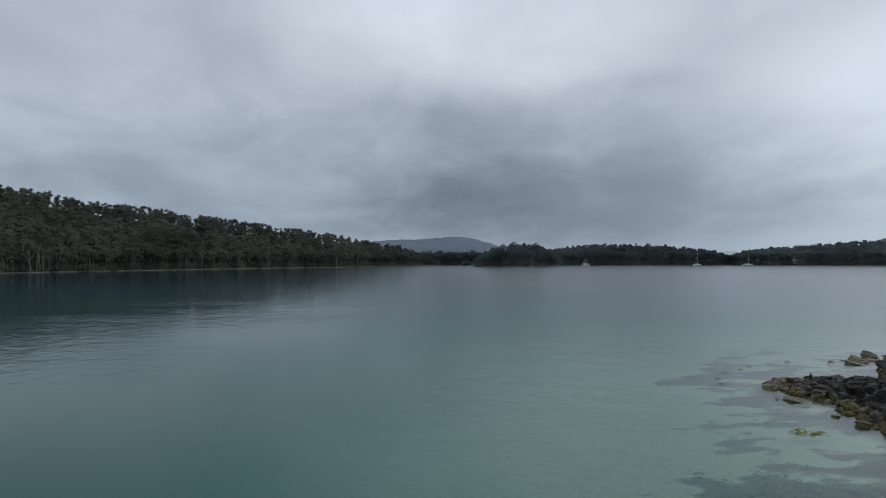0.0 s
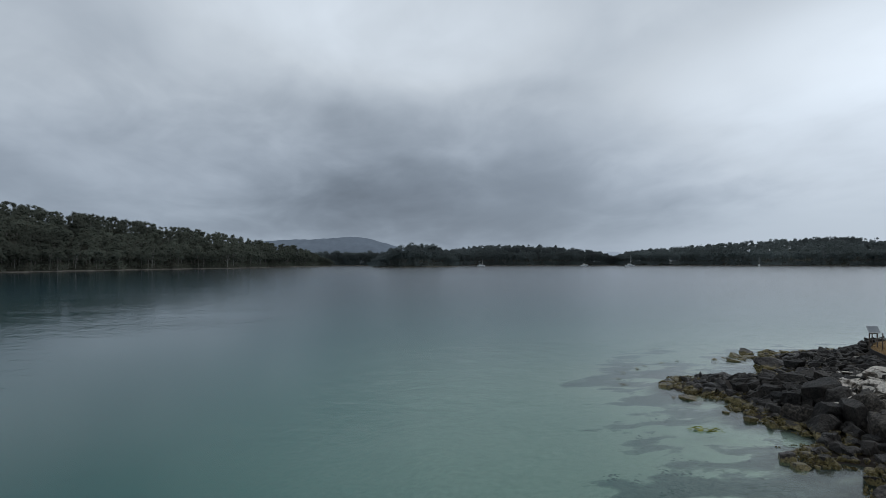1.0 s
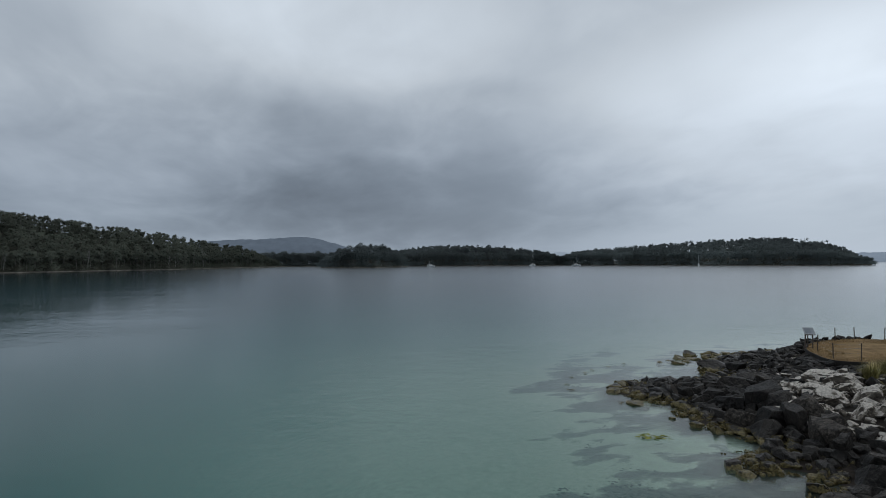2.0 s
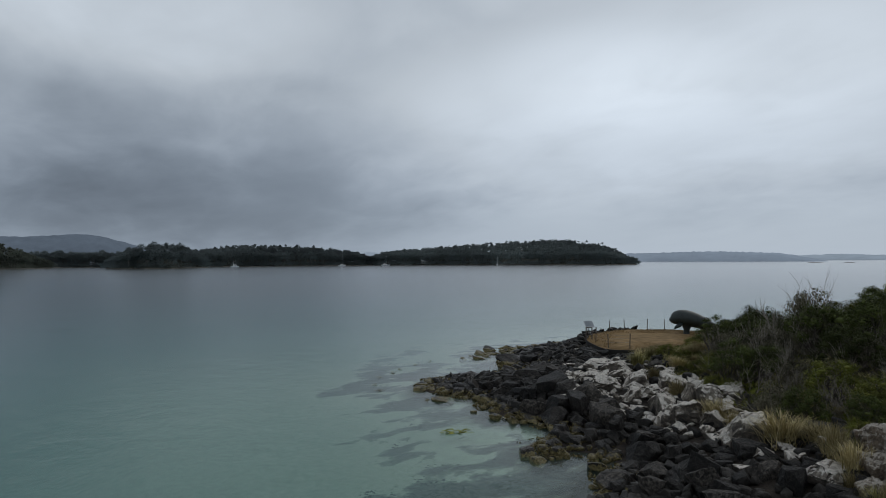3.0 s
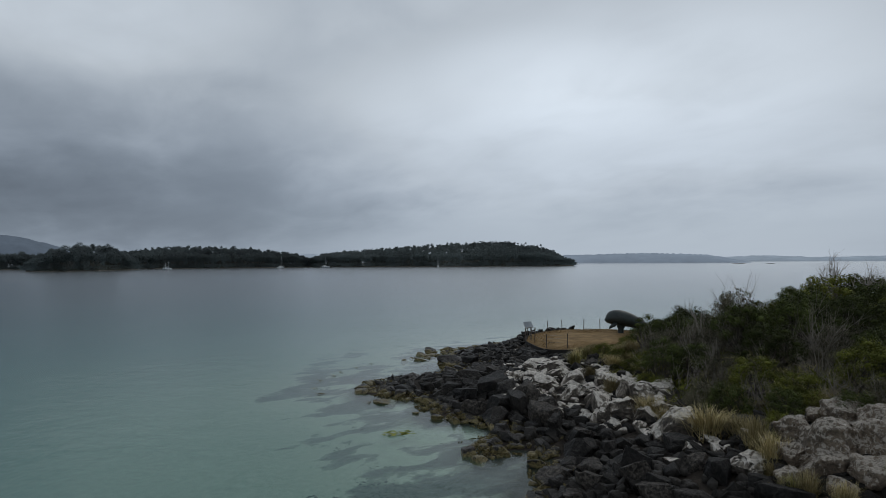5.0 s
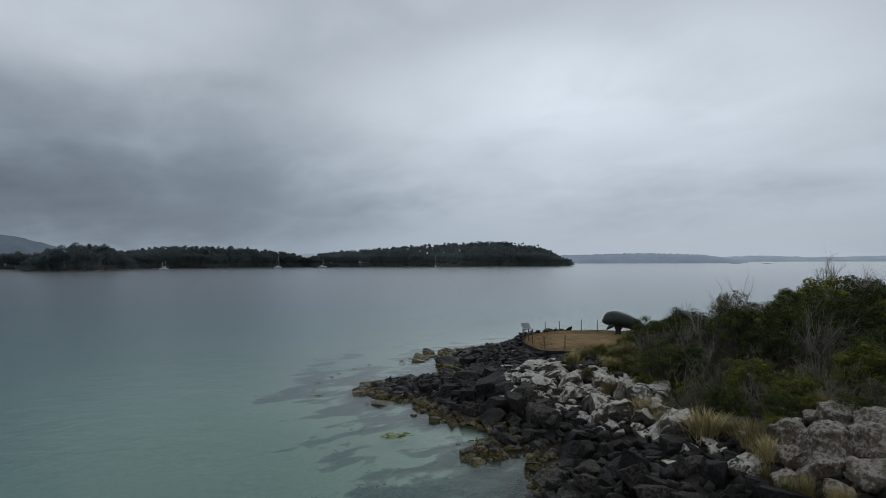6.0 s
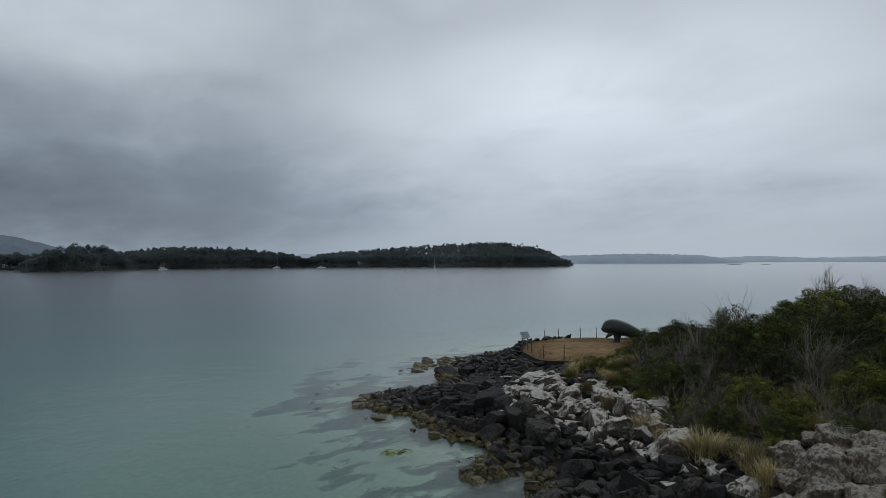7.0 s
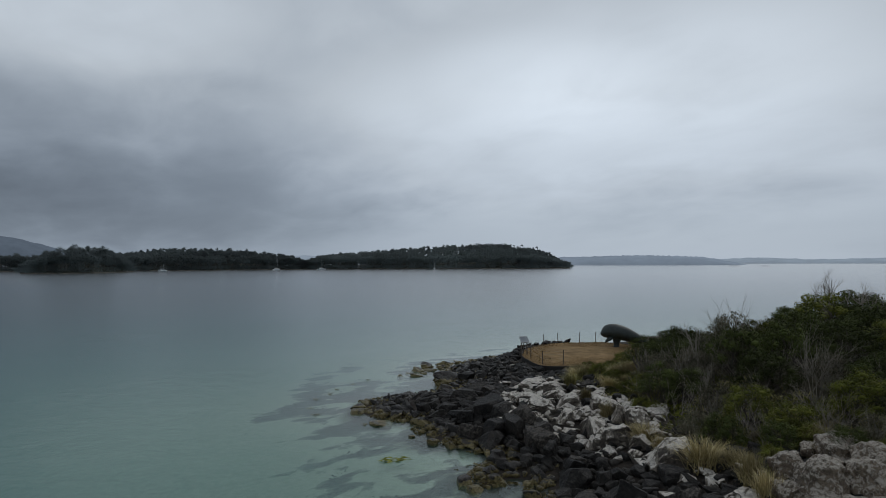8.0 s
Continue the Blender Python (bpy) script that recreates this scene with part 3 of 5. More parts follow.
def ring_point(az, d):
    return d * math.sin(radians(az)), d * math.cos(radians(az))


def landform(name, rows, label):
    """A wooded hill: rows of bearing, distance of the shore, distance and height of the ridge."""
    az = np.array([r[0] for r in rows], float)
    fine = np.linspace(az[0], az[-1], max(24, int((az[-1] - az[0]) * 5)))
    near, far, top = (np.interp(fine, az, [r[i] for r in rows]) for i in (1, 2, 3))
    near = near + 3.0 * np.sin(fine * 2.9) + 2 * np.sin(fine * 6.1 + 1)
    steps = np.array([-0.04, 0.0, 0.03, 0.12, 0.3, 0.5, 0.7, 0.85, 1.0, 1.25, 1.7, 2.1])
    lift = np.array([-1.5, 0.05, 0.45, 0.16, 0.38, 0.58, 0.78, 0.92, 1.0, 0.8, 0.3, -0.1])
    v, f = [], []
    for i, a in enumerate(fine):
        span = max(far[i] - near[i], 6)
        for s, l in zip(steps, lift):
            x, y = ring_point(a, near[i] + s * span)
            z = l if s < 0.05 else 1.0 + l * top[i]
            v.append((x, y, z))
    n = len(steps)
    for i in range(len(fine) - 1):
        for j in range(n - 1):
            f.append((i * n + j, i * n + j + 1, (i + 1) * n + j + 1, (i + 1) * n + j))
    me = mesh_of(name, v, f, [HILL, STRAND], True)
    me.polygons.foreach_set("material_index", [1 if k % (n - 1) < 2 else 0 for k in range(len(f))])
    tagged(new(name, me), label, "hillside", kind="structure")

    def height(a, s):
        return 1.0 + np.interp(s, steps[2:], lift[2:] * 0 + np.concatenate([[0.0], lift[3:]])) * np.interp(a, fine, top)

    return fine, near, far, height


def woodland(name, form, spacing, tall, clumps, sprays, spray, materials, label, seed, reach=1.15, heart=0.66):
    """A whole wood of gums in one mesh: pale stems and ragged crowns, too many to count."""
    fine, near, far, height = form
    rng = np.random.default_rng(seed)
    soup = Soup()
    mean = float(np.mean(near))
    area = np.sum(np.diff(fine)) * math.pi / 180 * mean * float(np.mean(far - near)) * reach
    count = int(area / spacing ** 2)
    az = rng.uniform(fine[0], fine[-1], count)
    s = rng.uniform(0.03, reach, count)
    # a close front rank along the water
    rank = int((fine[-1] - fine[0]) * math.pi / 180 * mean / (spacing * 0.26))
    az = np.concatenate([az, rng.uniform(fine[0], fine[-1], rank)])
    s = np.concatenate([s, rng.uniform(-0.02, 0.07, rank)])
    for a, k in zip(az, s):
        n0, f0 = np.interp(a, fine, near), np.interp(a, fine, far)
        d = n0 + 4 + k * max(f0 - n0, 6)
        x, y = ring_point(a, d)
        z = float(height(a, k)) - 0.3
        edge = min(1.0, 0.45 + 0.25 * min(a - fine[0], fine[-1] - a))
        front = k < 0.09
        h = tall * rng.uniform(0.86, 1.10) * edge
        if rng.random() < 0.06:
            h *= 1.14  # a few stand over the rest
        lean = rng.normal(size=2) * 0.04 * h
        topx, topy = x + lean[0], y + lean[1]
        view = np.array((-x / d, -y / d, 0.8))
        if rng.random() < (0.95 if front else 0.3):
            thick = 0.016 * h * rng.uniform(0.5, 1.0)
            knee = np.array((x + lean[0] * 0.2 + rng.normal() * 0.2, y, z + h * 0.4))
            stick(soup, (x, y, z), knee, thick, thick * 0.8, 1, 3)
            stick(soup, knee, (topx, topy, z + h * 0.85), thick * 0.8, 0.05, 1, 3)
            for _ in range(2):  # forks that carry the crown
                stick(soup, knee, (topx + rng.normal() * h * 0.14, topy, z + h * rng.uniform(0.65, 0.9)), thick * 0.6, 0.04, 1, 3)
        wide = h * rng.uniform(0.12, 0.19)
        m = clumps + rng.integers(-1, 3)
        up = rng.uniform(0, 1, m) ** 0.7
        floor = 0.48 if front and rng.random() < 0.8 else 0.14
        out = wide * (1.15 - 0.7 * up)
        cc = np.stack([topx + rng.normal(size=m) * out, topy + rng.normal(size=m) * out, z + h * (floor + (0.93 - floor) * up)], 1)
        big = rng.uniform(0.085, 0.14, m) * h
        puff = rng.normal(size=(m * sprays, 3))
        puff[:, 2] = puff[:, 2] + 0.15
        puff /= np.linalg.norm(puff, axis=1)[:, None]
        puff *= rng.uniform(0.7, 1.12, (m * sprays, 1)) * np.array([1.0, 1.0, 0.85])
        leaves(soup, np.repeat(cc, sprays, 0) + puff * np.repeat(big, sprays)[:, None], spray, rng, 0, 0.1, 0.9, puff * 0.2 + view)
        cv, cf = BALLS[1]
        for q, r in zip(cc, big * heart):  # the closed heart of each clump
            soup.add(q + cv * r * np.array([0.95, 0.95, 0.8]) * rng.uniform(0.7, 1.1, (len(cv), 1)), cf)
        if k < 0.14 or h < 8:  # undergrowth down to the stones
            low = np.stack([x + rng.normal(size=34) * 2.2, y + rng.normal(size=34) * 1.4, z + rng.uniform(0.1, 1.0, 34) ** 1.6 * 3.0], 1)
            leaves(soup, low, spray * 1.3, rng, 0, 0.4, 0.9, np.tile(view, (34, 1)))
    ob = new(name, soup.mesh(name, materials))
    tagged(ob, label, "woodland", kind="stuff")


hill_west = landform("hillside_1", [(-62, 285, 420, 46.4), (-45, 298, 430, 42.4), (-35, 316, 440, 38.9), (-27.7, 343, 460, 31.9), (-19, 390, 490, 25.9), (-9.4, 441, 520, 15), (-4.3, 515, 570, 7.5), (-1.8, 550, 585, 1.0), (-0.8, 560, 580, 0.1)],
                     "long wooded hillside falling to a narrow stony shore")
hill_islet = landform("hillside_2", [(2.9, 482, 490, 0.2), (4.6, 467, 500, 3.0), (6.3, 470, 512, 6.8), (7.6, 478, 515, 6.0), (8.6, 490, 520, 6.2), (9.7, 508, 530, 3.6), (10.6, 525, 540, 0.3)], "small wooded point with a stony foot")
hill_middle = landform("hillside_3", [(-5, 602, 640, 0.5), (1, 600, 640, 0.8), (4, 590, 640, 1.5), (10, 566, 640, 4.2), (13, 570, 650, 8.7), (15.8, 577, 660, 10.0), (18, 585, 660, 8.8), (20.5, 592, 660, 6.4), (23, 606, 650, 2.2), (25.4, 622, 650, 0.2)], "low wooded shore behind the moorings")
hill_east = landform("hillside_4", [(23.6, 622, 650, 0.2), (26, 612, 660, 2.4), (29, 608, 670, 6.2), (32.7, 606, 690, 9.3), (35.1, 602, 700, 12.0), (38, 598, 710, 14.8), (42, 600, 700, 15.4), (44, 608, 690, 11.8), (45.8, 616, 670, 6.8), (47.2, 625, 650, 1.2), (48.1, 632, 645, 0.1)], "wooded island-like headland with a rounded crest")
woodland("woodland_hill", hill_west, 4.8, 10.2, 8, 24, 0.56, (GUM_LEAF, GUM_BARK), "dense dark green gum forest with pale trunks", 11, 1.06)
woodland("woodland_point", hill_islet, 4.4, 12.0, 9, 36, 0.52, (GUM_LEAF_HAZED, GUM_BARK), "dense dark gum trees on a small point", 12, 1.6, 0.5)
woodland("woodland_shore", hill_middle, 5.2, 11.0, 7, 24, 0.74, (GUM_LEAF_HAZED, GUM_BARK), "dark even band of far gum trees", 13, 1.3, 0.5)
woodland("woodland_headland", hill_east, 5.2, 11.0, 7, 24, 0.74, (GUM_LEAF_HAZED, GUM_BARK), "dark gum forest over the rounded headland", 14, 1.3, 0.5)


def far_ridge(name, d, rows, material, label):
    """A ridge with damp-air haze painted into its material: rows of bearing and height."""
    az = np.linspace(rows[0][0], rows[-1][0], 220)
    h = np.interp(az, [r[0] for r in rows], [r[1] for r in rows])
    h = np.convolve(np.pad(h, 6, "edge"), np.ones(13) / 13, "valid")
    rough = np.convolve(np.random.default_rng(int(d)).normal(size=len(az)), np.ones(3) / 3, "same")
    h = np.maximum(h + rough * d * 0.0005 * np.minimum(1, h / 12), 0.0)
    v, f = [], []
    for a, z in zip(az, h):
        for dd, k in ((d, -0.02), (d + 1, 0.25), (d * 1.03, 0.75), (d * 1.06, 1.0), (d * 1.14, 0.4), (d * 1.2, -0.1)):
            x, y = ring_point(a, dd)
            v.append((x, y, z * k * (dd / d if k == 1.0 else 1) - (1 if k < 0 else 0)))
    for i in range(len(az) - 1):
        for j in range(5):
            f.append((i * 6 + j, i * 6 + j + 1, i * 6 + j + 7, i * 6 + j + 6))
    tagged(new(name, mesh_of(name, v, f, material, True)), label, "distant ridge", kind="structure")


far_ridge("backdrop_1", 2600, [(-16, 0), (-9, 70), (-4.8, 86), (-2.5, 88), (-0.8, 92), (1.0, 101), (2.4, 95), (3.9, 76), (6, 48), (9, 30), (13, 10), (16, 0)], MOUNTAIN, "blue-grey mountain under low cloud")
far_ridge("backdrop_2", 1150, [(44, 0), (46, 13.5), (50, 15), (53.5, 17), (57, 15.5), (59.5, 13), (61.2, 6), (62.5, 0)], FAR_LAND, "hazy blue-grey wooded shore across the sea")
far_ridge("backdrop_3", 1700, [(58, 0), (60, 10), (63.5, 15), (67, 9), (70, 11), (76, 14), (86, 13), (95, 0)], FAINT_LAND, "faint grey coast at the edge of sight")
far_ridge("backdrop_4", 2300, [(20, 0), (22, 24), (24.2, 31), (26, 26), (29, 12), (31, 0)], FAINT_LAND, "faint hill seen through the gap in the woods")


# ---- rocks ----


def rock_mesh(name, seed, material, shape=(1, 1, 0.7), faces=6, bevel=0.035, wear=0.036, cuts=1, corners=4):
    """A block about one metre wide, its base at zero: flat joint faces, chipped edges, a rough skin."""
    rng = np.random.default_rng(seed)
    bm = bmesh.new()
    bmesh.ops.create_cube(bm, size=2)
    az = np.arange(faces) * 2 * np.pi / faces + rng.uniform(-0.4, 0.4, faces)
    lean = rng.normal(size=faces) * 0.30
    planes = [((np.cos(a) * np.cos(l), np.sin(a) * np.cos(l), np.sin(l)), rng.uniform(0.38, 0.54)) for a, l in zip(az, lean)]
    planes += [((rng.normal() * 0.2, rng.normal() * 0.2, 1.0), 0.42), ((rng.normal() * 0.1, rng.normal() * 0.1, -1.0), 0.42)]
    for _ in range(corners):  # broken corners
        p = rng.normal(size=3)
        p[2] = abs(p[2]) + 0.25
        planes.append((tuple(p), rng.uniform(0.38, 0.56)))
    for n, reach in planes:
        n = Vector(n).normalized()
        cut = bmesh.ops.bisect_plane(bm, geom=bm.verts[:] + bm.edges[:] + bm.faces[:], plane_co=n * reach, plane_no=n, clear_outer=True)
        rim = [e for e in cut["geom_cut"] if isinstance(e, bmesh.types.BMEdge)]
        if rim:
            bmesh.ops.contextual_create(bm, geom=rim)
    bmesh.ops.remove_doubles(bm, verts=bm.verts, dist=0.03)
    bmesh.ops.dissolve_degenerate(bm, dist=0.02, edges=bm.edges)
    for v in bm.verts:
        v.co = Vector((v.co.x * shape[0], v.co.y * shape[1], v.co.z * shape[2]))
    if bevel:
        bmesh.ops.bevel(bm, geom=list(bm.edges), offset=bevel * min(shape), segments=2, profile=0.5, affect="EDGES", clamp_overlap=True)
    bmesh.ops.triangulate(bm, faces=bm.faces)
    off = Vector(rng.uniform(0, 50, 3))
    size = max(shape)
    for k in range(cuts):
        far = [e for e in bm.edges if e.calc_length() > 0.16 * size / (k + 1)]
        if far:
            bmesh.ops.subdivide_edges(bm, edges=far, cuts=1, use_grid_fill=True)
            bmesh.ops.triangulate(bm, faces=[f for f in bm.faces if len(f.verts) > 3])
    bm.normal_update()
    if wear:
        for v in bm.verts:
            q = v.co * (2.4 / size) + off
            v.co += v.normal * (wear * size * (noise.fractal(q, 1.0, 2.0, 3) * 1.6 + noise.fractal(q * 4, 1.0, 2.0, 2) * 0.5))
    low = min(v.co.z for v in bm.verts)
    for v in bm.verts:
        v.co.z -= low
    me = bm_mesh(name, bm, material, True)
    me.set_sharp_from_angle(angle=radians(28))
    return me


def shoal(name, material, count, seed, bevel=0.09):
    made = []
    for k in range(count):
        shape = ((1, 0.85, 0.75), (1, 0.9, 0.55), (0.9, 1, 0.85), (1.1, 0.75, 0.65), (1, 0.95, 0.95))[k % 5]
        made.append(rock_mesh(name, seed + k, material, shape, 4 + k % 4, bevel, cuts=1 + (k % 3 == 0)))
    return made


BOULDERS = shoal("boulder", ROCK, 16, 100)
CRUSTED = [rock_mesh("boulder", 200 + k, ROCK_CRUST, ((1, 0.85, 0.75), (1, 0.9, 0.6), (0.9, 1, 0.85))[k % 3], 5 + k % 3, 0.06, 0.06, 2, 7) for k in range(9)]
PARTLY = shoal("boulder", ROCK_PART, 6, 300, 0.08)
SLABS = [rock_mesh("boulder", 400 + k, ROCK, (1, 0.8, 0.62), 4 + k % 2, 0.045, 0.014, 2, 3) for k in range(6)]
rock_rng = np.random.default_rng(5)
LABEL = {
    "dark": "black angular dolerite boulder with ochre weed at its foot",
    "slab": "black flat-topped dolerite block on the rocky shore",
    "white": "grey boulder crusted with white lichen and droppings",
    "half": "dark boulder splashed with pale lichen beside the scrub",
}
placed = []


def boulder(me, x, y, wide, tall, kind, sink=0.15, turn=None, tilt=0.24):
    """One boulder bedded in the ground."""
    z = float(land_height(np.array([x]), np.array([y]))[0])
    ob = new("boulder", me)
    box_h = max(v.co.z for v in me.vertices)
    ob.rotation_euler = (rock_rng.normal() * tilt, rock_rng.normal() * tilt, rock_rng.uniform(0, 6.28) if turn is None else turn)
    ob.scale = (wide, wide * rock_rng.uniform(0.8, 1.1), tall / box_h)
    ob.location = (x, y, max(z, -0.12) - sink * tall)
    placed.append((x, y, wide * 0.5))
    return tagged(ob, LABEL[kind], "boulder", "shore boulders")


def pick(pool):
    return pool[int(rock_rng.integers(len(pool)))]


# boulders that stand out, as place, width and height
TIP_ROCKS = [(13.9, 26.9, 1.1, 0.40), (14.4, 27.6, 0.9, 0.36), (15.0, 26.4, 1.0, 0.40), (13.7, 24.6, 1.4, 0.3), (14.9, 25.1, 0.8, 0.4), (13.8, 20.8, 0.65, 0.43), (14.1, 20.1, 0.78, 0.47), (13.7, 22.1, 0.4, 0.28), (20.1, 28.3, 1.0, 0.55),
             (22.4, 30.8, 1.6, 0.66), (24.5, 33.4, 1.05, 0.4), (27.6, 33.4, 0.9, 0.7), (15.2, 21.5, 0.65, 0.42), (11.9, 12.7, 0.7, 0.5), (12.1, 16.7, 0.9, 0.5), (11.9, 16.0, 0.7, 0.32), (12.8, 16.1, 0.55, 0.5)]
BLOCKS = [(14.3, 17.5, 0.85, 0.62), (16.2, 21.7, 1.25, 0.57), (15.3, 18.9, 1.35, 0.8), (15.1, 20.1, 1.05, 0.77), (17.3, 20.8, 1.85, 0.84), (16.5, 19.1, 1.4, 0.93), (16.5, 17.5, 1.35, 1.1), (15.3, 16.0, 0.95, 0.9),
          (14.3, 13.9, 1.25, 0.84), (15.2, 14.9, 1.0, 0.62), (14.6, 13.2, 0.85, 0.61), (12.5, 13.2, 0.95, 0.49), (13.0, 14.6, 0.95, 0.34), (12.1, 11.9, 0.8, 0.69), (12.8, 10.3, 0.7, 0.57), (13.7, 11.6, 1.05, 0.73), (15.4, 11.4, 1.0, 0.6), (14.3, 10.3, 0.85, 0.51)]
PALE = [(19.5, 17.3, 1.0, 0.81), (18.8, 15.9, 0.75, 0.86), (18.8, 15.1, 0.95, 0.75), (19.7, 14.9, 0.95, 0.45), (18.5, 19.6, 1.15, 0.68), (20.7, 22.2, 1.4, 0.53), (20.2, 20.7, 1.25, 0.62), (19.4, 18.8, 0.8, 0.68),
        (18.6, 17.4, 0.9, 0.69), (16.5, 12.2, 1.1, 0.96), (14.6, 9.0, 1.0, 0.5), (17.3, 14.8, 1.1, 0.8), (17.7, 16.2, 1.15, 0.79), (17.3, 13.9, 0.85, 0.56), (16.9, 11.6, 0.6, 0.48), (15.3, 11.0, 0.55, 0.37)]
# where guano and lichen whiten the stones, between the scrub and the black blocks
PALE_ZONE = [(17.6, 21.6), (16.8, 19.3), (17.0, 17.9), (16.3, 15.6), (16.2, 13.8), (15.8, 12.4), (15.3, 11.0), (14.8, 9.4), (15.3, 9.2), (16.4, 10.8), (17.4, 12.3), (19.1, 13.8), (20.2, 15.3), (21.0, 17.5), (21.4, 20.2), (22.8, 23.4), (21.2, 23.8)]


def spot(x, y, ring):
    return float(signed_distance(np.array([x]), np.array([y]), ring)[0])


for row in TIP_ROCKS:
    boulder(pick(BOULDERS), row[0], row[1], row[2] * 0.7, row[3] * 0.72, "dark", 0.1, tilt=0.12)
for row in BLOCKS:
    boulder(pick(SLABS + BOULDERS[:4]), row[0], row[1], row[2] * 0.7, row[3] * 0.82, "slab", 0.12, tilt=0.16)
for x, y, wide, tall in ((17.3, 21.4, 2.0, 0.9), (15.9, 19.6, 1.5, 0.85), (14.0, 17.4, 0.9, 0.5), (16.0, 17.3, 1.3, 0.95), (17.2, 19.4, 1.5, 1.05), (14.8, 14.6, 1.2, 0.7), (13.2, 12.6, 1.0, 0.55), (12.2, 13.2, 1.15, 0.55),
                         (13.0, 11.0, 1.05, 0.75), (12.4, 10.0, 1.1, 0.6), (16.2, 21.9, 1.5, 0.6), (16.7, 23.7, 1.1, 0.55), (15.4, 25.5, 1.2, 0.4), (17.5, 26.2, 0.8, 0.4), (18.6, 24.6, 1.3, 0.6), (20.6, 26.4, 1.4, 0.6), (22.6, 29.6, 1.4, 0.65), (25.0, 31.6, 1.1, 0.6)):
    boulder(pick(SLABS + BOULDERS[:4]), x, y, wide * 0.74, tall * 0.85, "slab", 0.12, tilt=0.14)
for row in PALE:
    boulder(pick(CRUSTED), row[0], row[1], row[2] * 0.98, row[3] * 1.05, "white", 0.12, tilt=0.15)

# low stones awash behind the spit
for k in range(34):
    s = k / 33
    x, y = 21.0 + 7.2 * s + rock_rng.normal() * 0.45, 32.9 + 2.9 * math.sqrt(s) + rock_rng.normal() * 0.4
    w = rock_rng.uniform(0.28, 0.7) * (1.15 if 0.1 < s < 0.5 else 0.8)
    boulder(pick(BOULDERS), x, y, w, w * rock_rng.uniform(0.32, 0.55), "dark", 0.12, tilt=0.22)

# the jumble between them, the largest first
for count, least, most in ((55, 0.6, 0.85), (140, 0.36, 0.6)):
    tries, many = 0, 0
    while many < count and tries < 20000:
        tries += 1
        x, y = rock_rng.uniform(8, 33), rock_rng.uniform(4, 38)
        d, along = spot(x, y, SHORE), 0.52 * x + 0.854 * y
        if not 0.3 < d < 8.2 or spot(x, y, LAWN) > -0.6 or spot(x, y, SCRUB) > -0.2:
            continue
        w = rock_rng.uniform(least, most) * (0.75 if along > 33 else 1)
        if d < w * 0.45 or any((x - a) ** 2 + (y - b) ** 2 < (0.54 * (r + w * 0.5)) ** 2 for a, b, r in placed):
            continue
        pale = spot(x, y, PALE_ZONE) + rock_rng.normal() * 0.3
        tall = w * rock_rng.uniform(0.45, 0.78) * (0.6 + 0.4 * min(1.0, d / 1.6)) * (0.7 if spot(x, y, LAWN) > -2.2 else 1)
        if pale > 0.1:
            boulder(pick(CRUSTED), x, y, w * 1.05, tall * 1.15, "white", tilt=0.16)
        elif pale > -0.35 or (along > 33 and d > 3):
            boulder(pick(PARTLY), x, y, w, tall, "half", tilt=0.16)
        else:
            boulder(pick(BOULDERS + SLABS), x, y, w, tall, "dark", tilt=0.16)
        many += 1


def rubble():
    """Loose stones that fill the gaps between the boulders."""
    rng = np.random.default_rng(9)
    kinds = []
    for k in range(8):
        me = rock_mesh("stone", 600 + k, ROCK, (1, 0.8, 0.65), 5, 0.03 if k < 6 else 0.0, 0.0, 0, 3)
        kinds.append((np.array([v.co[:] for v in me.vertices]), np.array([q.vertices[:] for q in me.polygons])))
        bpy.data.meshes.remove(me)
    n = 11000
    x, y = rng.uniform(8, 36, n), rng.uniform(3, 38, n)
    d, lawn, bush = signed_distance(x, y, SHORE), signed_distance(x, y, LAWN), signed_distance(x, y, SCRUB)
    keep = (d > 0.2) & (d < 9) & (lawn < -0.3) & (bush < 0.4)
    zone = signed_distance(x, y, PALE_ZONE)
    z = land_height(x, y)
    soups = {"dark": Soup(), "pale": Soup()}
    for i in np.nonzero(keep)[0]:
        w = float(np.clip(rng.lognormal(-1.15, 0.40), 0.12, 0.52)) * min(1.0, 0.5 + 0.4 * d[i])
        v, f = kinds[int(rng.integers(6) if w > 0.38 else 6 + rng.integers(2))]
        turn = np.array(Euler((rng.normal() * 0.3, rng.normal() * 0.3, rng.uniform(0, 6.28))).to_matrix())
        p = (v - (0, 0, 0.3)) * w * np.array([1, rng.uniform(0.7, 1.1), rng.uniform(0.7, 1.15)]) @ turn.T + (x[i], y[i], z[i] + 0.2 * w)
        soups["pale" if zone[i] > 0.0 and rng.random() < 0.55 else "dark"].add(p, f)
    tagged(new("rubble", soups["dark"].mesh("rubble", [ROCK])), "loose black stones wedged between the boulders", "rubble", kind="stuff")
    tagged(new("rubble", soups["pale"].mesh("rubble", [ROCK_CRUST])), "pale lichened stones below the scrub", "rubble", kind="stuff")


rubble()


def outcrop(x, y, blocks):
    """A weathered knob of rock, split by joints into rounded blocks: offset, size, turn and seed of each."""
    z = float(land_height(np.array([x]), np.array([y]))[0])
    root = thing("rock_outcrop", pose(x, y, z), "large grey-brown weathered outcrop with white lichen blotches", "rock outcrop", "outcrops")
    for dx, dy, wide, deep, tall, turn, seed in blocks:
        me = rock_mesh("block", seed, ROCK_KNOB, (wide, deep, tall), 7, 0.13, 0.05, 3, 9)
        ob = part("block", me, None, root)
        low = float(land_height(np.array([x + dx]), np.array([y + dy]))[0])
        ob.matrix_local = pose(dx, dy, low - z - 0.22 * tall, 0, 0, turn)
        placed.append((x + dx, y + dy, wide * 0.45))


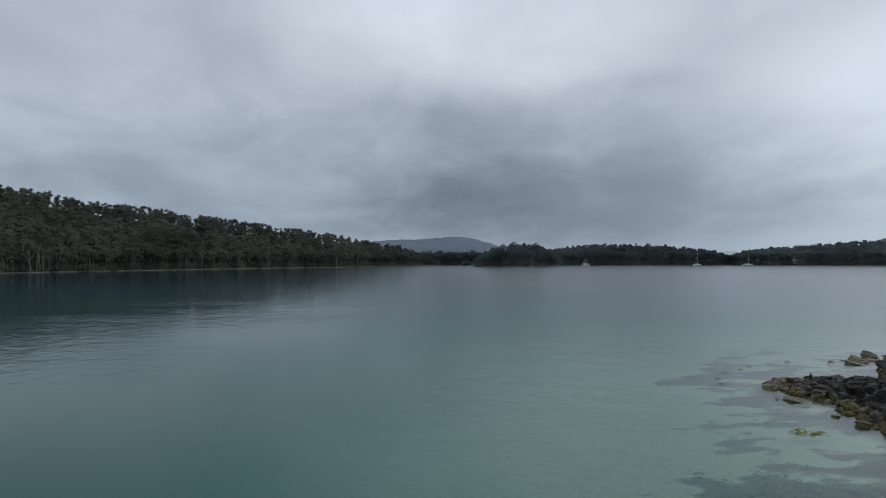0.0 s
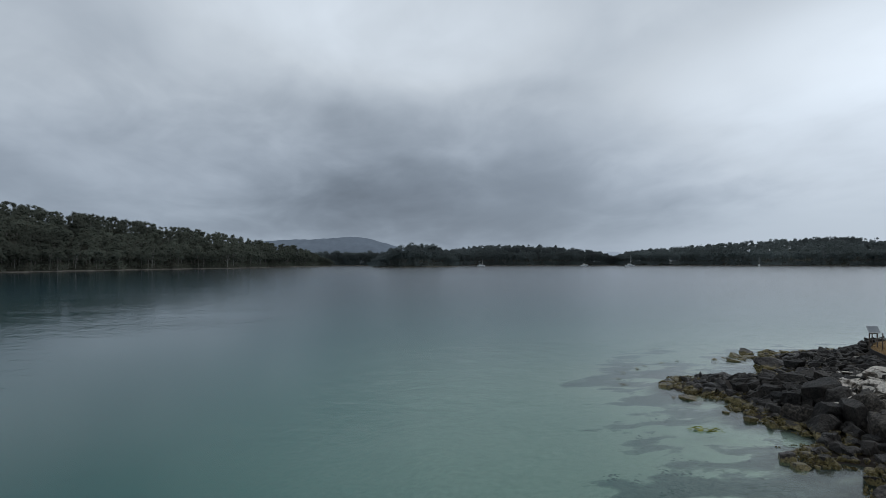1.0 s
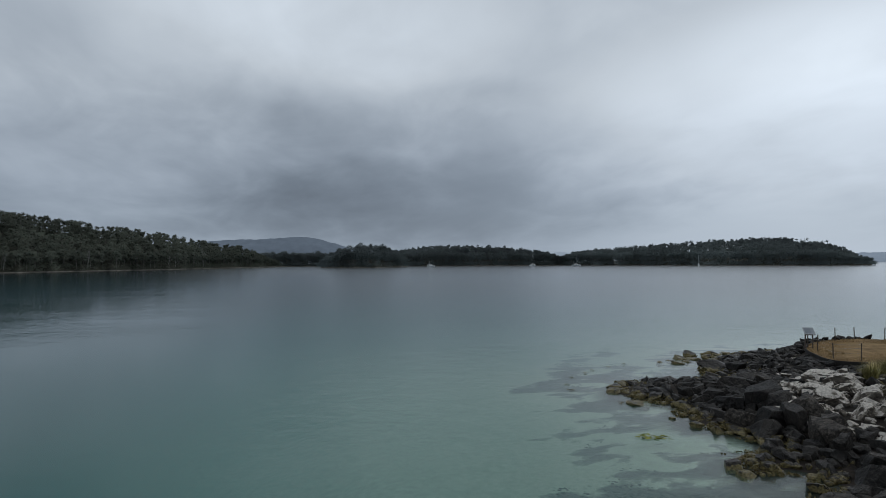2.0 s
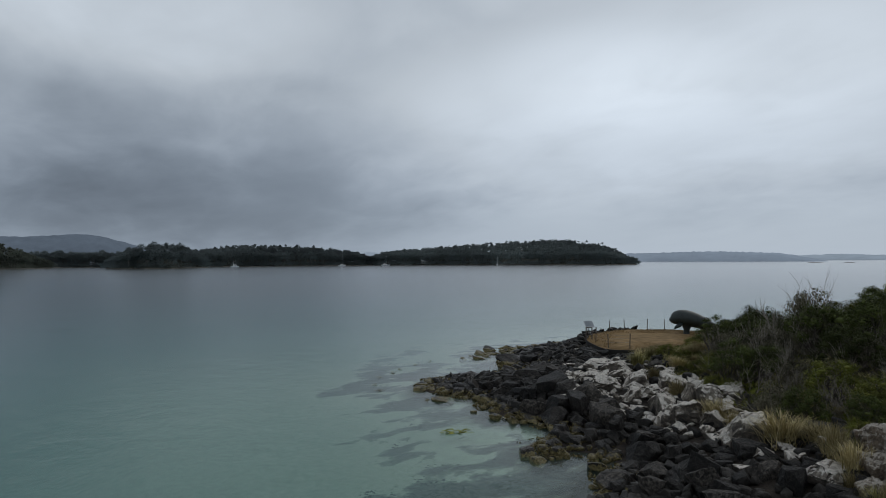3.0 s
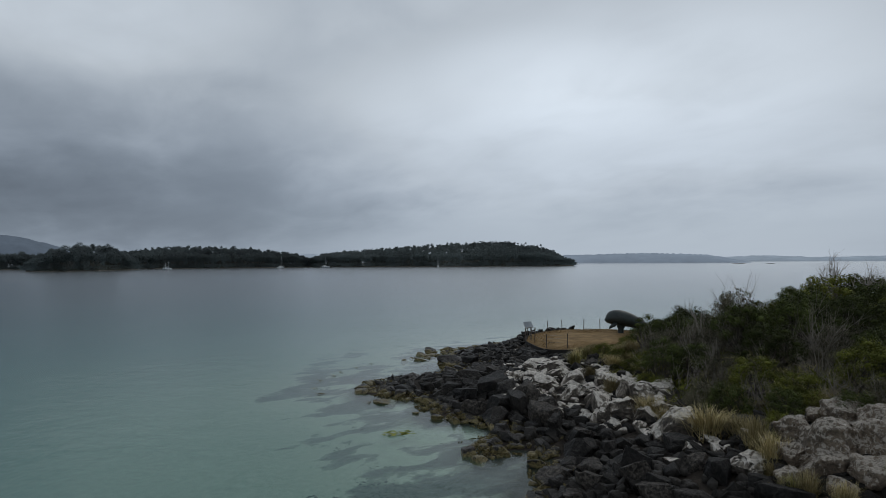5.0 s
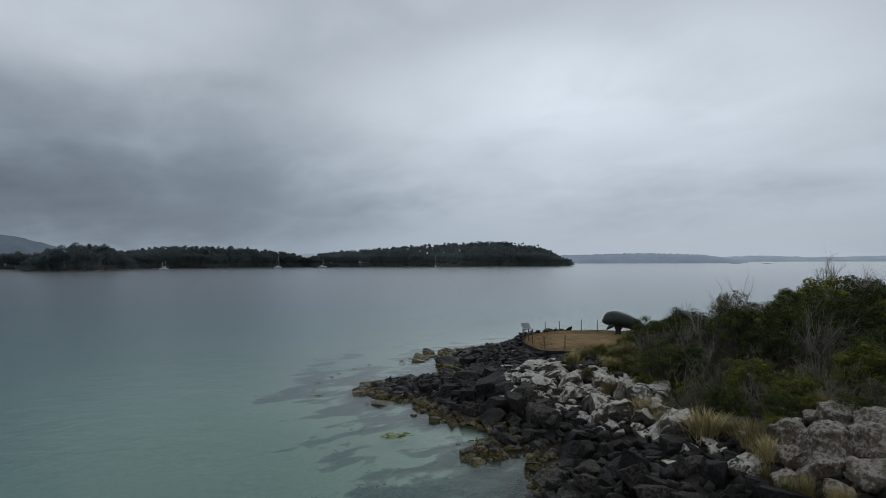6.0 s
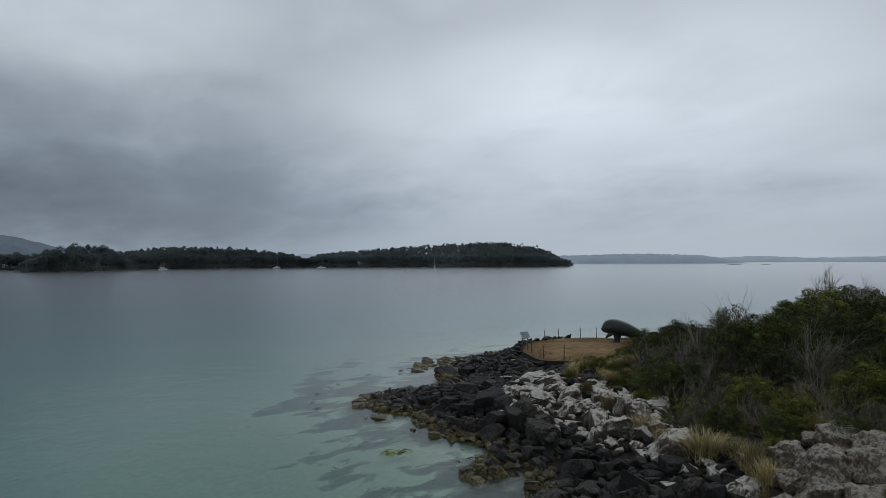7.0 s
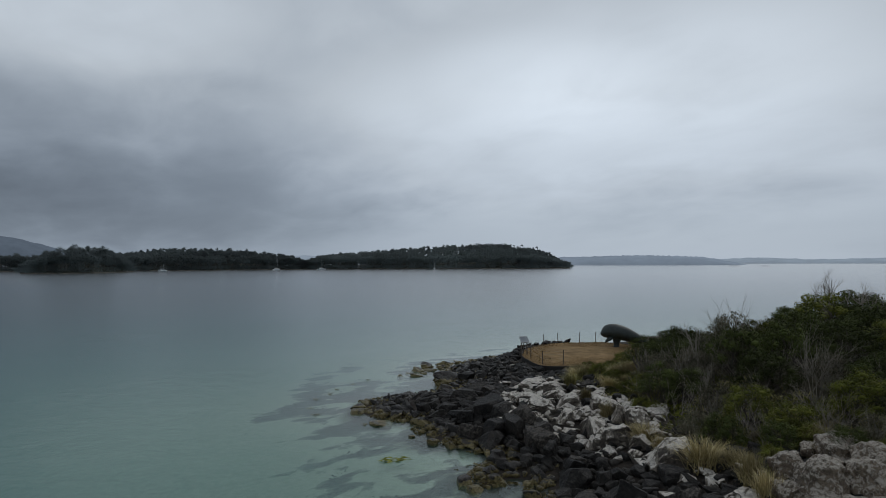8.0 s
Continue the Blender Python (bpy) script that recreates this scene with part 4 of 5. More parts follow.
outcrop(15.6, 7.5, [(0.1, 0.1, 1.5, 1.3, 1.05, 30, 701), (-0.75, -0.2, 1.2, 1.1, 0.7, 10, 702), (0.4, 1.15, 0.75, 0.8, 1.0, 0, 703), (-0.7, -1.1, 1.3, 1.1, 0.65, 70, 704), (-0.5, 0.75, 0.8, 0.7, 0.65, 40, 708), (0.5, -0.7, 1.1, 1.1, 1.0, 55, 709),
                    (-1.3, 0.4, 0.7, 0.6, 0.5, 15, 711), (-1.4, -0.7, 0.8, 0.6, 0.45, 65, 712)])
outcrop(17.2, 7.4, [(0.1, 0.5, 1.3, 1.1, 0.8, 10, 705), (-0.3, -0.5, 1.4, 1.2, 0.95, 50, 706), (0.5, -1.3, 1.4, 1.4, 1.0, 20, 707), (0.3, 1.2, 0.9, 0.8, 0.55, 80, 710), (-0.7, -1.5, 0.9, 0.8, 0.7, 35, 713)])


def reef(az, d, long, seed):
    """A flat reef that barely breaks the sea."""
    bm = bmesh.new()
    bmesh.ops.create_icosphere(bm, subdivisions=4, radius=1)
    for v in bm.verts:
        k = 1 + 0.35 * noise.fractal(v.co * 2.5 + Vector((seed, 0, 0)), 1, 2, 3)
        v.co = (v.co.x * long * k, v.co.y * 4 * k, v.co.z * 0.55 * k)
    x, y = ring_point(az, d)
    ob = new("reef", bm_mesh("reef", bm, ROCK, True))
    ob.matrix_world = pose(x, y, 0, 0, 0, -az)
    tagged(ob, "low dark reef awash in the open bay", "reef", "reefs")


reef(61.6, 900, 8, 3)
reef(63.9, 900, 5, 8)


def rockweed():
    """Ochre weed that hangs in clumps along the tide mark."""
    rng = np.random.default_rng(41)
    n = 200000
    x, y = rng.uniform(8, 30, n), rng.uniform(6, 38, n)
    d = signed_distance(x, y, SHORE)
    clump = np.array([noise.fractal(Vector((a * 1.1, b * 1.1, 9.3)), 0.8, 2.1, 4) for a, b in zip(x, y)])
    keep = (d > -0.05) & (d < 0.75) & (clump > 0.05)
    x, y, d = x[keep], y[keep], d[keep]
    z = np.clip(land_height(x, y), 0, 1) + rng.uniform(0.0, 0.16, len(x)) * np.clip((clump[keep] + 0.04) * 3, 0.15, 1) * np.clip(0.25 + d * 2, 0, 1)
    soup = Soup()
    leaves(soup, np.stack([x, y, z], 1), 0.065, rng, 0, 0.2, 0.9)
    tagged(new("rockweed", soup.mesh("rockweed", [ROCKWEED])), "ochre rockweed draped along the waterline rocks", "seaweed", kind="stuff")


rockweed()

# ---- lawn, fence, sign, sculpture ----


def curve_ring(points, step=8):
    """A closed smooth line through the points."""
    out, n = [], len(points)
    for i in range(n):
        p0, p1, p2, p3 = (np.array(points[(i + k) % n], float) for k in (-1, 0, 1, 2))
        for s in np.arange(step) / step:
            out.append(0.5 * (2 * p1 + (p2 - p0) * s + (2 * p0 - 5 * p1 + 4 * p2 - p3) * s * s + (3 * p1 - p0 - 3 * p2 + p3) * s ** 3))
    return np.array(out)



LAWN_Z = 0.84


def lawn():
    ring = curve_ring(LAWN)
    mid = ring.mean(0)
    v, f = [], []
    levels = [1.0, 0.97, 0.85, 0.65, 0.4, 0.15]
    for k in levels:
        for p in ring:
            q = mid + (p - mid) * k
            v.append((q[0], q[1], LAWN_Z - (0.05 if k == 1.0 else 0) + 0.03 * math.sin(q[0] * 1.3) * math.cos(q[1] * 1.7) + 0.10 * (1 - k)))
    n = len(ring)
    for j in range(len(levels) - 1):
        for i in range(n):
            f.append((j * n + i, j * n + (i + 1) % n, (j + 1) * n + (i + 1) % n, (j + 1) * n + i))
    f.append(tuple((len(levels) - 1) * n + i for i in range(n)))
    for i in range(n):
        v.append((ring[i][0], ring[i][1], 0.3))
    b = len(levels) * n
    for i in range(n):
        f.append((b + i, b + (i + 1) % n, (i + 1) % n, i))
    tagged(new("lawn", mesh_of("lawn", v, f, LAWN_SOIL, True)), "dry straw-brown mown lawn on the point", "lawn", kind="structure")
    rng = np.random.default_rng(21)
    x, y = rng.uniform(25.5, 39, 30000), rng.uniform(24.5, 35, 30000)
    keep = signed_distance(x, y, [tuple(p) for p in ring]) > 0.05
    x, y = x[keep], y[keep]
    soup = Soup()
    leaves(soup, np.stack([x, y, np.full_like(x, LAWN_Z + 0.04)], 1), 0.08, rng, 0, 0.5, 0.3)
    tagged(new("lawn_grass", soup.mesh("lawn_grass", [DRY_GRASS])), "short dry brown grass blades", "grass", kind="stuff")
    # the edging along the seaward side
    bm = bmesh.new()
    front = [p for p in ring if p[0] + 0.35 * p[1] < 42.2]
    order = sorted(front, key=lambda p: math.atan2(p[1] - mid[1], p[0] - mid[0]) % (2 * math.pi))
    prev = None
    for p in order:
        o = mid + (p - mid) * 1.012
        row = [bm.verts.new((q[0], q[1], z)) for q, z in ((o, 0.45), (o, LAWN_Z + 0.05), (p, LAWN_Z + 0.05), (p, 0.45))]
        if prev:
            for k in range(4):
                bm.faces.new((prev[k], row[k], row[(k + 1) % 4], prev[(k + 1) % 4]))
        prev = row
    ob = new("lawn_edging", bm_mesh("lawn_edging", bm, EDGING))
    tagged(ob, "low tarred timber edging round the lawn", "edging", kind="structure")


lawn()


def picket_mesh(tall):
    """A steel star picket with three fins and a flat cap end."""
    bm = bmesh.new()
    for k in range(3):
        a = k * 2 * math.pi / 3
        box(bm, 0.016 * math.cos(a), 0.016 * math.sin(a), tall / 2 - 0.1, 0.028, 0.009, tall + 0.2, Matrix.Rotation(a, 4, "Z"))
    return bm_mesh("post", bm, RUST)


def wire_between(a, b, sag=0.03):
    soup = Soup()
    last = np.array(a, float)
    for s in np.linspace(0.125, 1, 8):
        q = np.array(a) * (1 - s) + np.array(b) * s - (0, 0, sag * 4 * s * (1 - s))
        stick(soup, last, q, 0.0035, 0.0035, 0, 3)
        last = q
    return soup.mesh("wire", [GALV])


def fence():
    root = thing("fence", pose(30.5, 30, LAWN_Z), "rusty steel picket fence with thin wires round the lawn", "fence")
    spots = [(27.6, 26.7, 0.9), (26.7, 27.5, 0.85), (28.2, 30.0, 0.95), (28.9, 31.4, 0.9), (33.0, 33.5, 0.82), (34.5, 33.5, 0.8), (36.2, 32.9, 0.8), (37.2, 32.2, 0.8), (38.1, 29.8, 0.8)]
    for x, y, tall in spots:
        ob = part("post", picket_mesh(tall), None, root)
        ob.location = (x - 30.5, y - 30, 0)
        ob.rotation_euler = (radians(random.uniform(-2, 2)), radians(random.uniform(-2, 2)), random.uniform(0, 2))
    for (ax, ay, ah), (bx, by, bh) in zip(spots, spots[1:]):
        for k in (0.45, 0.72, 0.93):
            part("wire", wire_between((ax - 30.5, ay - 30, ah * k), (bx - 30.5, by - 30, bh * k)), None, root)


fence()


def information_sign():
    """A lectern sign: two legs and a sloping framed panel."""
    root = thing("information_sign", pose(28.6, 31.0, LAWN_Z, 0, 0, -18), "grey lectern information sign at the lawn's edge", "sign")
    for x in (-0.2, 0.2):
        bm = bmesh.new()
        box(bm, x, 0, 0.43, 0.06, 0.06, 1.05, bevel=0.008)
        part("leg", bm, RUST, root)
    tilt = Matrix.Rotation(radians(46), 4, "X")
    bm = bmesh.new()
    box(bm, 0, 0, 1.02, 0.60, 0.50, 0.035, tilt, 0.008)
    board = part("panel", bm, GALV, root, "sloping grey metal panel")
    bm = bmesh.new()
    box(bm, 0, 0, 1.043, 0.54, 0.44, 0.006, tilt)
    part("printed_face", bm, PANEL, board, "faded printed face")
    bm = bmesh.new()
    for i in range(5):
        off = tilt @ Vector((-0.08, 0.14 - 0.07 * i, 0.008))
        box(bm, off.x, off.y, 1.043 + off.z, 0.32, 0.022, 0.004, tilt)
    part("text_bars", bm, PRINT, board, "grey bars of faded text")
    bm = bmesh.new()
    box(bm, 0, 0.0, 0.80, 0.38, 0.035, 0.04)
    part("brace", bm, RUST, root)


information_sign()


def whale_sculpture():
    """A bulky whale on a tapered stand: head high, body sweeping down to the tail."""
    bm = bmesh.new()
    # stations along the back: forward, up, half width, half height
    line = [(-1.06, 1.22, 0.05, 0.06), (-1.03, 1.23, 0.20, 0.20), (-0.95, 1.25, 0.33, 0.33), (-0.80, 1.27, 0.45, 0.45), (-0.5, 1.28, 0.55, 0.54), (-0.1, 1.26, 0.60, 0.57), (0.35, 1.17, 0.60, 0.56), (0.8, 1.04, 0.55, 0.51), (1.25, 0.87, 0.45, 0.42), (1.7, 0.68, 0.32, 0.30), (2.15, 0.52, 0.19, 0.17), (2.6, 0.44, 0.10, 0.07)]
    rings = []
    for x, z, w, h in line:
        rings.append([bm.verts.new((x + 0.05 * math.sin(a), w * math.cos(a), z + h * math.sin(a) * (1.0 if math.sin(a) > 0 else 0.9))) for a in np.linspace(0, 2 * math.pi, 24, endpoint=False)])
    for p, q in zip(rings, rings[1:]):
        for i in range(24):
            bm.faces.new((p[i], p[(i + 1) % 24], q[(i + 1) % 24], q[i]))
    bm.faces.new(rings[0][::-1])
    bm.faces.new(rings[-1])
    # stand
    stand = [(0.0, 0.0, 0.34, 0.30), (0.0, 0.12, 0.22, 0.2), (0.02, 0.45, 0.19, 0.17), (0.08, 0.95, 0.42, 0.3)]
    rows = [[bm.verts.new((x + w * math.cos(a), d * math.sin(a), z)) for a in np.linspace(0, 2 * math.pi, 16, endpoint=False)] for x, z, w, d in stand]
    for p, q in zip(rows, rows[1:]):
        for i in range(16):
            bm.faces.new((p[i], p[(i + 1) % 16], q[(i + 1) % 16], q[i]))
    bm.faces.new(rows[0][::-1])

    def fin(points, thick):
        """A flat blade with rounded thickness through the outline."""
        side = Vector((0, 0, 0))
        pts = [Vector(p) for p in points]
        nrm = (pts[1] - pts[0]).cross(pts[2] - pts[0]).normalized() * thick
        mid = sum(pts, side) / len(pts)
        top, low = bm.verts.new(mid + nrm), bm.verts.new(mid - nrm)
        rim = [bm.verts.new(p) for p in pts]
        for i in range(len(rim)):
            bm.faces.new((rim[i], rim[(i + 1) % len(rim)], top))
            bm.faces.new((rim[(i + 1) % len(rim)], rim[i], low))

    for s in (-1, 1):
        k = 0.3 if s > 0 else 0.0
        fin([(k - 0.52, 0.46 * s, 1.02), (k - 0.18, 0.46 * s, 0.94), (k - 0.40, 0.66 * s, 0.72), (k - 0.86, 0.72 * s, 0.52), (k - 0.80, 0.64 * s, 0.72)], 0.04)
        fin([(2.4, 0.05 * s, 0.44), (2.7, 0.25 * s, 0.42), (3.2, 0.75 * s, 0.48), (2.95, 0.30 * s, 0.42), (2.85, 0.02 * s, 0.40)], 0.04)
    bmesh.ops.recalc_face_normals(bm, faces=bm.faces)
    ob = new("whale_sculpture", bm_mesh("whale_sculpture", bm, BRONZE, True))
    ob.matrix_world = pose(36.35, 29.65, LAWN_Z - 0.15, 0, 0, -47)
    tagged(ob, "dark green whale sculpture on a stand beside the scrub", "sculpture")


whale_sculpture()

# ---- scrub ----


def twigs(wood, rng, p, d, long, thick, level):
    """A stem that bends with the wind and forks into finer ones."""
    for s in range(3):
        d = d + rng.normal(size=3) * 0.16 + np.array([0.06, 0, 0.05])
        d = d / np.linalg.norm(d)
        q = p + d * long / 3
        stick(wood, p, q, thick * (1 - 0.2 * s), thick * (0.8 - 0.2 * s), 0, 3)
        if level and s:
            for _ in range(2):
                e = d + rng.normal(size=3) * 0.30
                twigs(wood, rng, q, e / np.linalg.norm(e), long * rng.uniform(0.45, 0.7), thick * 0.6, level - 1)
        p = q


def fan(wood, rng, wide, tall, count, thick):
    """Many stems from one base."""
    for _ in range(count):
        d = np.array([rng.normal() * wide + 0.12, rng.normal() * wide, 1.0])
        twigs(wood, rng, np.array([rng.normal() * 0.1, rng.normal() * 0.1, -0.1]), d / np.linalg.norm(d), tall * rng.uniform(0.45, 0.8), thick, 2)


def shrub_mesh(kind, seed, wide, tall, leaf, pads, per, material, stems=TWIG, windswept=0.25, skirt=0.25):
    """Bare stems that fan out from the base and the dense leafy pads that they carry, swept by the wind."""
    rng = np.random.default_rng(seed)
    wood, crown = Soup(), Soup()
    th = np.arange(pads) * 2.4 + rng.uniform(-0.5, 0.5, pads)
    up = skirt + (1 - skirt) * ((np.arange(pads) + 0.5) / pads) ** 0.8
    r = wide * 0.42 * np.sqrt(np.clip(1 - (up * 0.93) ** 2.6, 0, 1)) * rng.uniform(0.75, 1.2, pads)
    c = np.stack([r * np.cos(th) + windswept * up * wide * 0.45, r * np.sin(th), tall * 0.86 * up * rng.uniform(0.88, 1.06, pads)], 1)
    size = wide * rng.uniform(0.10, 0.185, pads)
    cv, cf = BALLS[1]
    for q, k in zip(c, size):
        root = np.array([rng.normal() * 0.07, rng.normal() * 0.07, -0.1])
        knee = root * 0.45 + q * 0.55 + rng.normal(size=3) * 0.09 * wide * np.array([1, 1, 0.4]) - (0, 0, 0.06)
        stick(wood, root, knee, 0.024, 0.016, 0, 4)
        stick(wood, knee, q, 0.016, 0.007, 0, 3)
        for _ in range(3):
            stick(wood, knee, q + rng.normal(size=3) * k * 0.45, 0.009, 0.003, 0, 3)
        out = rng.normal(size=(per, 3))
        out /= np.linalg.norm(out, axis=1)[:, None]
        ragged = np.array([1 + 0.5 * noise.noise(Vector(o) * 2.3 + Vector(q) * 3) for o in out])
        flat = np.array([1.15, 1.15, 0.68])
        pts = q + out * flat * (k * ragged * rng.uniform(0.6, 1.16, per) ** 0.7)[:, None]
        pts[:, 2] = np.maximum(pts[:, 2], 0.02)
        leaves(crown, pts, leaf, rng, 0, 0.5, 0.7, out + np.array([windswept * 0.3, 0, 0.35]))
        if kind != "grey":  # the closed heart of the pad
            crown.add(q + cv * flat * (0.38 * k * rng.uniform(0.5, 1.1, len(cv)))[:, None], cf)
    if kind == "grey":
        fan(wood, rng, 0.55, tall, 8, 0.012)
    return wood.mesh("trunk", [stems]), crown.mesh("crown", [material])


def dead_mesh(seed, tall, stems=TWIG, count=9):
    """A leafless shrub: a fan of pale stems that fork into fine twigs."""
    rng = np.random.default_rng(seed)
    wood = Soup()
    fan(wood, rng, 0.5, tall, count, 0.013)
    return wood.mesh("trunk", [stems])


def tussock_mesh(seed, wide, tall, blades, material):
    """Arching grass blades from one crown."""
    rng = np.random.default_rng(seed)
    soup = Soup()
    th = rng.uniform(0, 6.28, blades)
    out = rng.uniform(0.1, 1.0, blades) ** 0.8 * wide * 0.55
    h = tall * rng.uniform(0.55, 1.1, blades) * (1 - 0.35 * out / wide)
    base = rng.normal(size=(blades, 2)) * wide * 0.09
    dirs = np.stack([np.cos(th), np.sin(th)], 1)
    side = np.stack([-np.sin(th), np.cos(th)], 1)
    w = 0.009
    rows = []
    for s, droop in ((0, 0.0), (0.4, 0.02), (0.75, 0.10), (1.0, 0.26)):
        xy = base + dirs * (out * s ** 1.4)[:, None] + 0.10 * s * tall * np.array([0.6, -0.2])
        z = h * (s - droop)
        half = w * (1 - s * 0.9)
        rows.append(np.concatenate([xy - side * half, z[:, None]], 1))
        rows.append(np.concatenate([xy + side * half, z[:, None]], 1))
    v = np.stack(rows, 1).reshape(-1, 3)
    i = np.arange(blades)[:, None] * 8
    soup.add(v, np.concatenate([i + np.array([[k, k + 1, k + 3, k + 2]]) for k in (0, 2, 4)]))
    return soup.mesh("tuft", [material])


KINDS = []
for k in range(4):
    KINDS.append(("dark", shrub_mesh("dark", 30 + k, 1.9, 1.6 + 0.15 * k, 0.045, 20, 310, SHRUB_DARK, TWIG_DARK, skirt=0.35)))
for k in range(4):
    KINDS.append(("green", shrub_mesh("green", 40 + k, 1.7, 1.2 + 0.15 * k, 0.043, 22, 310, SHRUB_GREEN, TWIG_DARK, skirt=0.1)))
for k in range(3):
    KINDS.append(("grey", shrub_mesh("grey", 50 + k, 1.7, 1.5, 0.045, 20, 260, SHRUB_GREY, TWIG, skirt=0.2)))
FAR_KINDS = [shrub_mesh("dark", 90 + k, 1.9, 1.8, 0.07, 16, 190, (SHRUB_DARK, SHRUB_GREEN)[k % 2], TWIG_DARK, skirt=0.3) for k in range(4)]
DEAD = [dead_mesh(60 + k, 1.2 + 0.12 * k) for k in range(5)]
TUSSOCKS = [tussock_mesh(70 + k, 1.0, 0.8, 520, STRAW) for k in range(3)] + [tussock_mesh(75 + k, 0.8, 0.7, 380, STRAW_GREEN) for k in range(2)]
SHRUB_LABEL = {"dark": "dense dark green windswept coastal shrub", "green": "rounded olive green coastal shrub", "grey": "sparse grey-brown half-dead coastal shrub"}
veg_rng = np.random.default_rng(77)


def stand_of(name, meshes, x, y, size, tall, label, category, group, sink=0.05):
    z = float(land_height(np.array([x]), np.array([y]))[0])
    root = thing(name, pose(x, y, z - sink), label, category, group)
    root.rotation_euler = (0, 0, veg_rng.uniform(-0.9, 0.9) + (0 if name == "shrub" else veg_rng.uniform(0, 6)))
    root.scale = (size, size, size * tall)
    for n, me in meshes:
        o = new(n, me)
        o.parent = root
    return root


shrubs = []
for i, (x, y, size, tall) in enumerate(((23.8, 14.0, 1.25, 1.15), (26.6, 13.2, 1.25, 0.88), (28.8, 12.4, 1.25, 0.82), (25.4, 10.6, 1.2, 0.92), (24.6, 17.3, 1.15, 1.0), (22.0, 12.2, 1.1, 0.95), (31, 15, 1.3, 1.0), (24.3, 18.9, 0.9, 1.0), (25.7, 19.1, 0.95, 1.05), (26.4, 18.1, 1.05, 1.1), (28.2, 20.6, 0.9, 1.0))):
    stems, crown = KINDS[i % 4][1]
    stand_of("shrub", (("trunk", stems), ("crown", crown)), x, y, size, tall, SHRUB_LABEL["dark"], "shrub", "coastal shrubs")
    shrubs.append((x, y, size))
for x, y, size, tall in ((24.2, 14.7, 1.3, 1.4), (23.4, 15.8, 0.9, 1.1), (27.0, 16.2, 1.0, 1.2)):
    stems, crown = KINDS[8 + len(shrubs) % 3][1]
    stand_of("shrub", (("trunk", stems), ("crown", crown)), x, y, size, tall, SHRUB_LABEL["grey"], "shrub", "coastal shrubs")
    shrubs.append((x, y, size))
for x, y, size, tall in ((14.7, 5.75, 0.55, 1.0), (16.9, 9.4, 0.45, 0.9), (26.4, 24.1, 0.62, 0.75), (24.9, 22.6, 0.55, 0.8), (27.8, 24.9, 0.65, 0.8), (23.2, 20.6, 0.55, 0.9), (29.6, 25.0, 0.7, 0.85), (31.4, 25.4, 0.75, 0.8), (22.4, 19.0, 0.5, 0.9), (21.4, 17.6, 0.45, 0.9)):
    stems, crown = KINDS[4 + len(shrubs) % 4][1]
    stand_of("shrub", (("trunk", stems), ("crown", crown)), x, y, size, tall, SHRUB_LABEL["green"], "shrub", "coastal shrubs")
    shrubs.append((x, y, size))
for x, y, size, tall in ((22.2, 10.6, 1.1, 1.15), (21.0, 11.9, 0.9, 1.05), (20.9, 13.6, 0.9, 1.0)):
    stand_of("dead_shrub", (("trunk", DEAD[len(shrubs) % 5]),), x, y, size, tall, "leafless grey twiggy dead shrub among the scrub", "dead shrub", "dead shrubs")
    shrubs.append((x, y, 0.5))
for k in range(60):
    for _ in range(300):
        x, y = veg_rng.uniform(17, 36), veg_rng.uniform(4, 27)
        if 0.2 < float(signed_distance(np.array([x]), np.array([y]), SCRUB)[0]) < 8.0 and float(signed_distance(np.array([x]), np.array([y]), LAWN)[0]) < -4 and not 47 < math.degrees(math.atan2(x + 0.4, y - 1.1)) < 54 and all((x - a) ** 2 + (y - b) ** 2 > 1.0 for a, b, r in shrubs):
            break
    stand_of("dead_shrub", (("trunk", DEAD[k % 5]),), x, y, veg_rng.uniform(0.55, 0.95), veg_rng.uniform(0.85, 1.1), "leafless grey twiggy dead shrub among the scrub", "dead shrub", "dead shrubs")
    shrubs.append((x, y, 0.25))
tries = 0
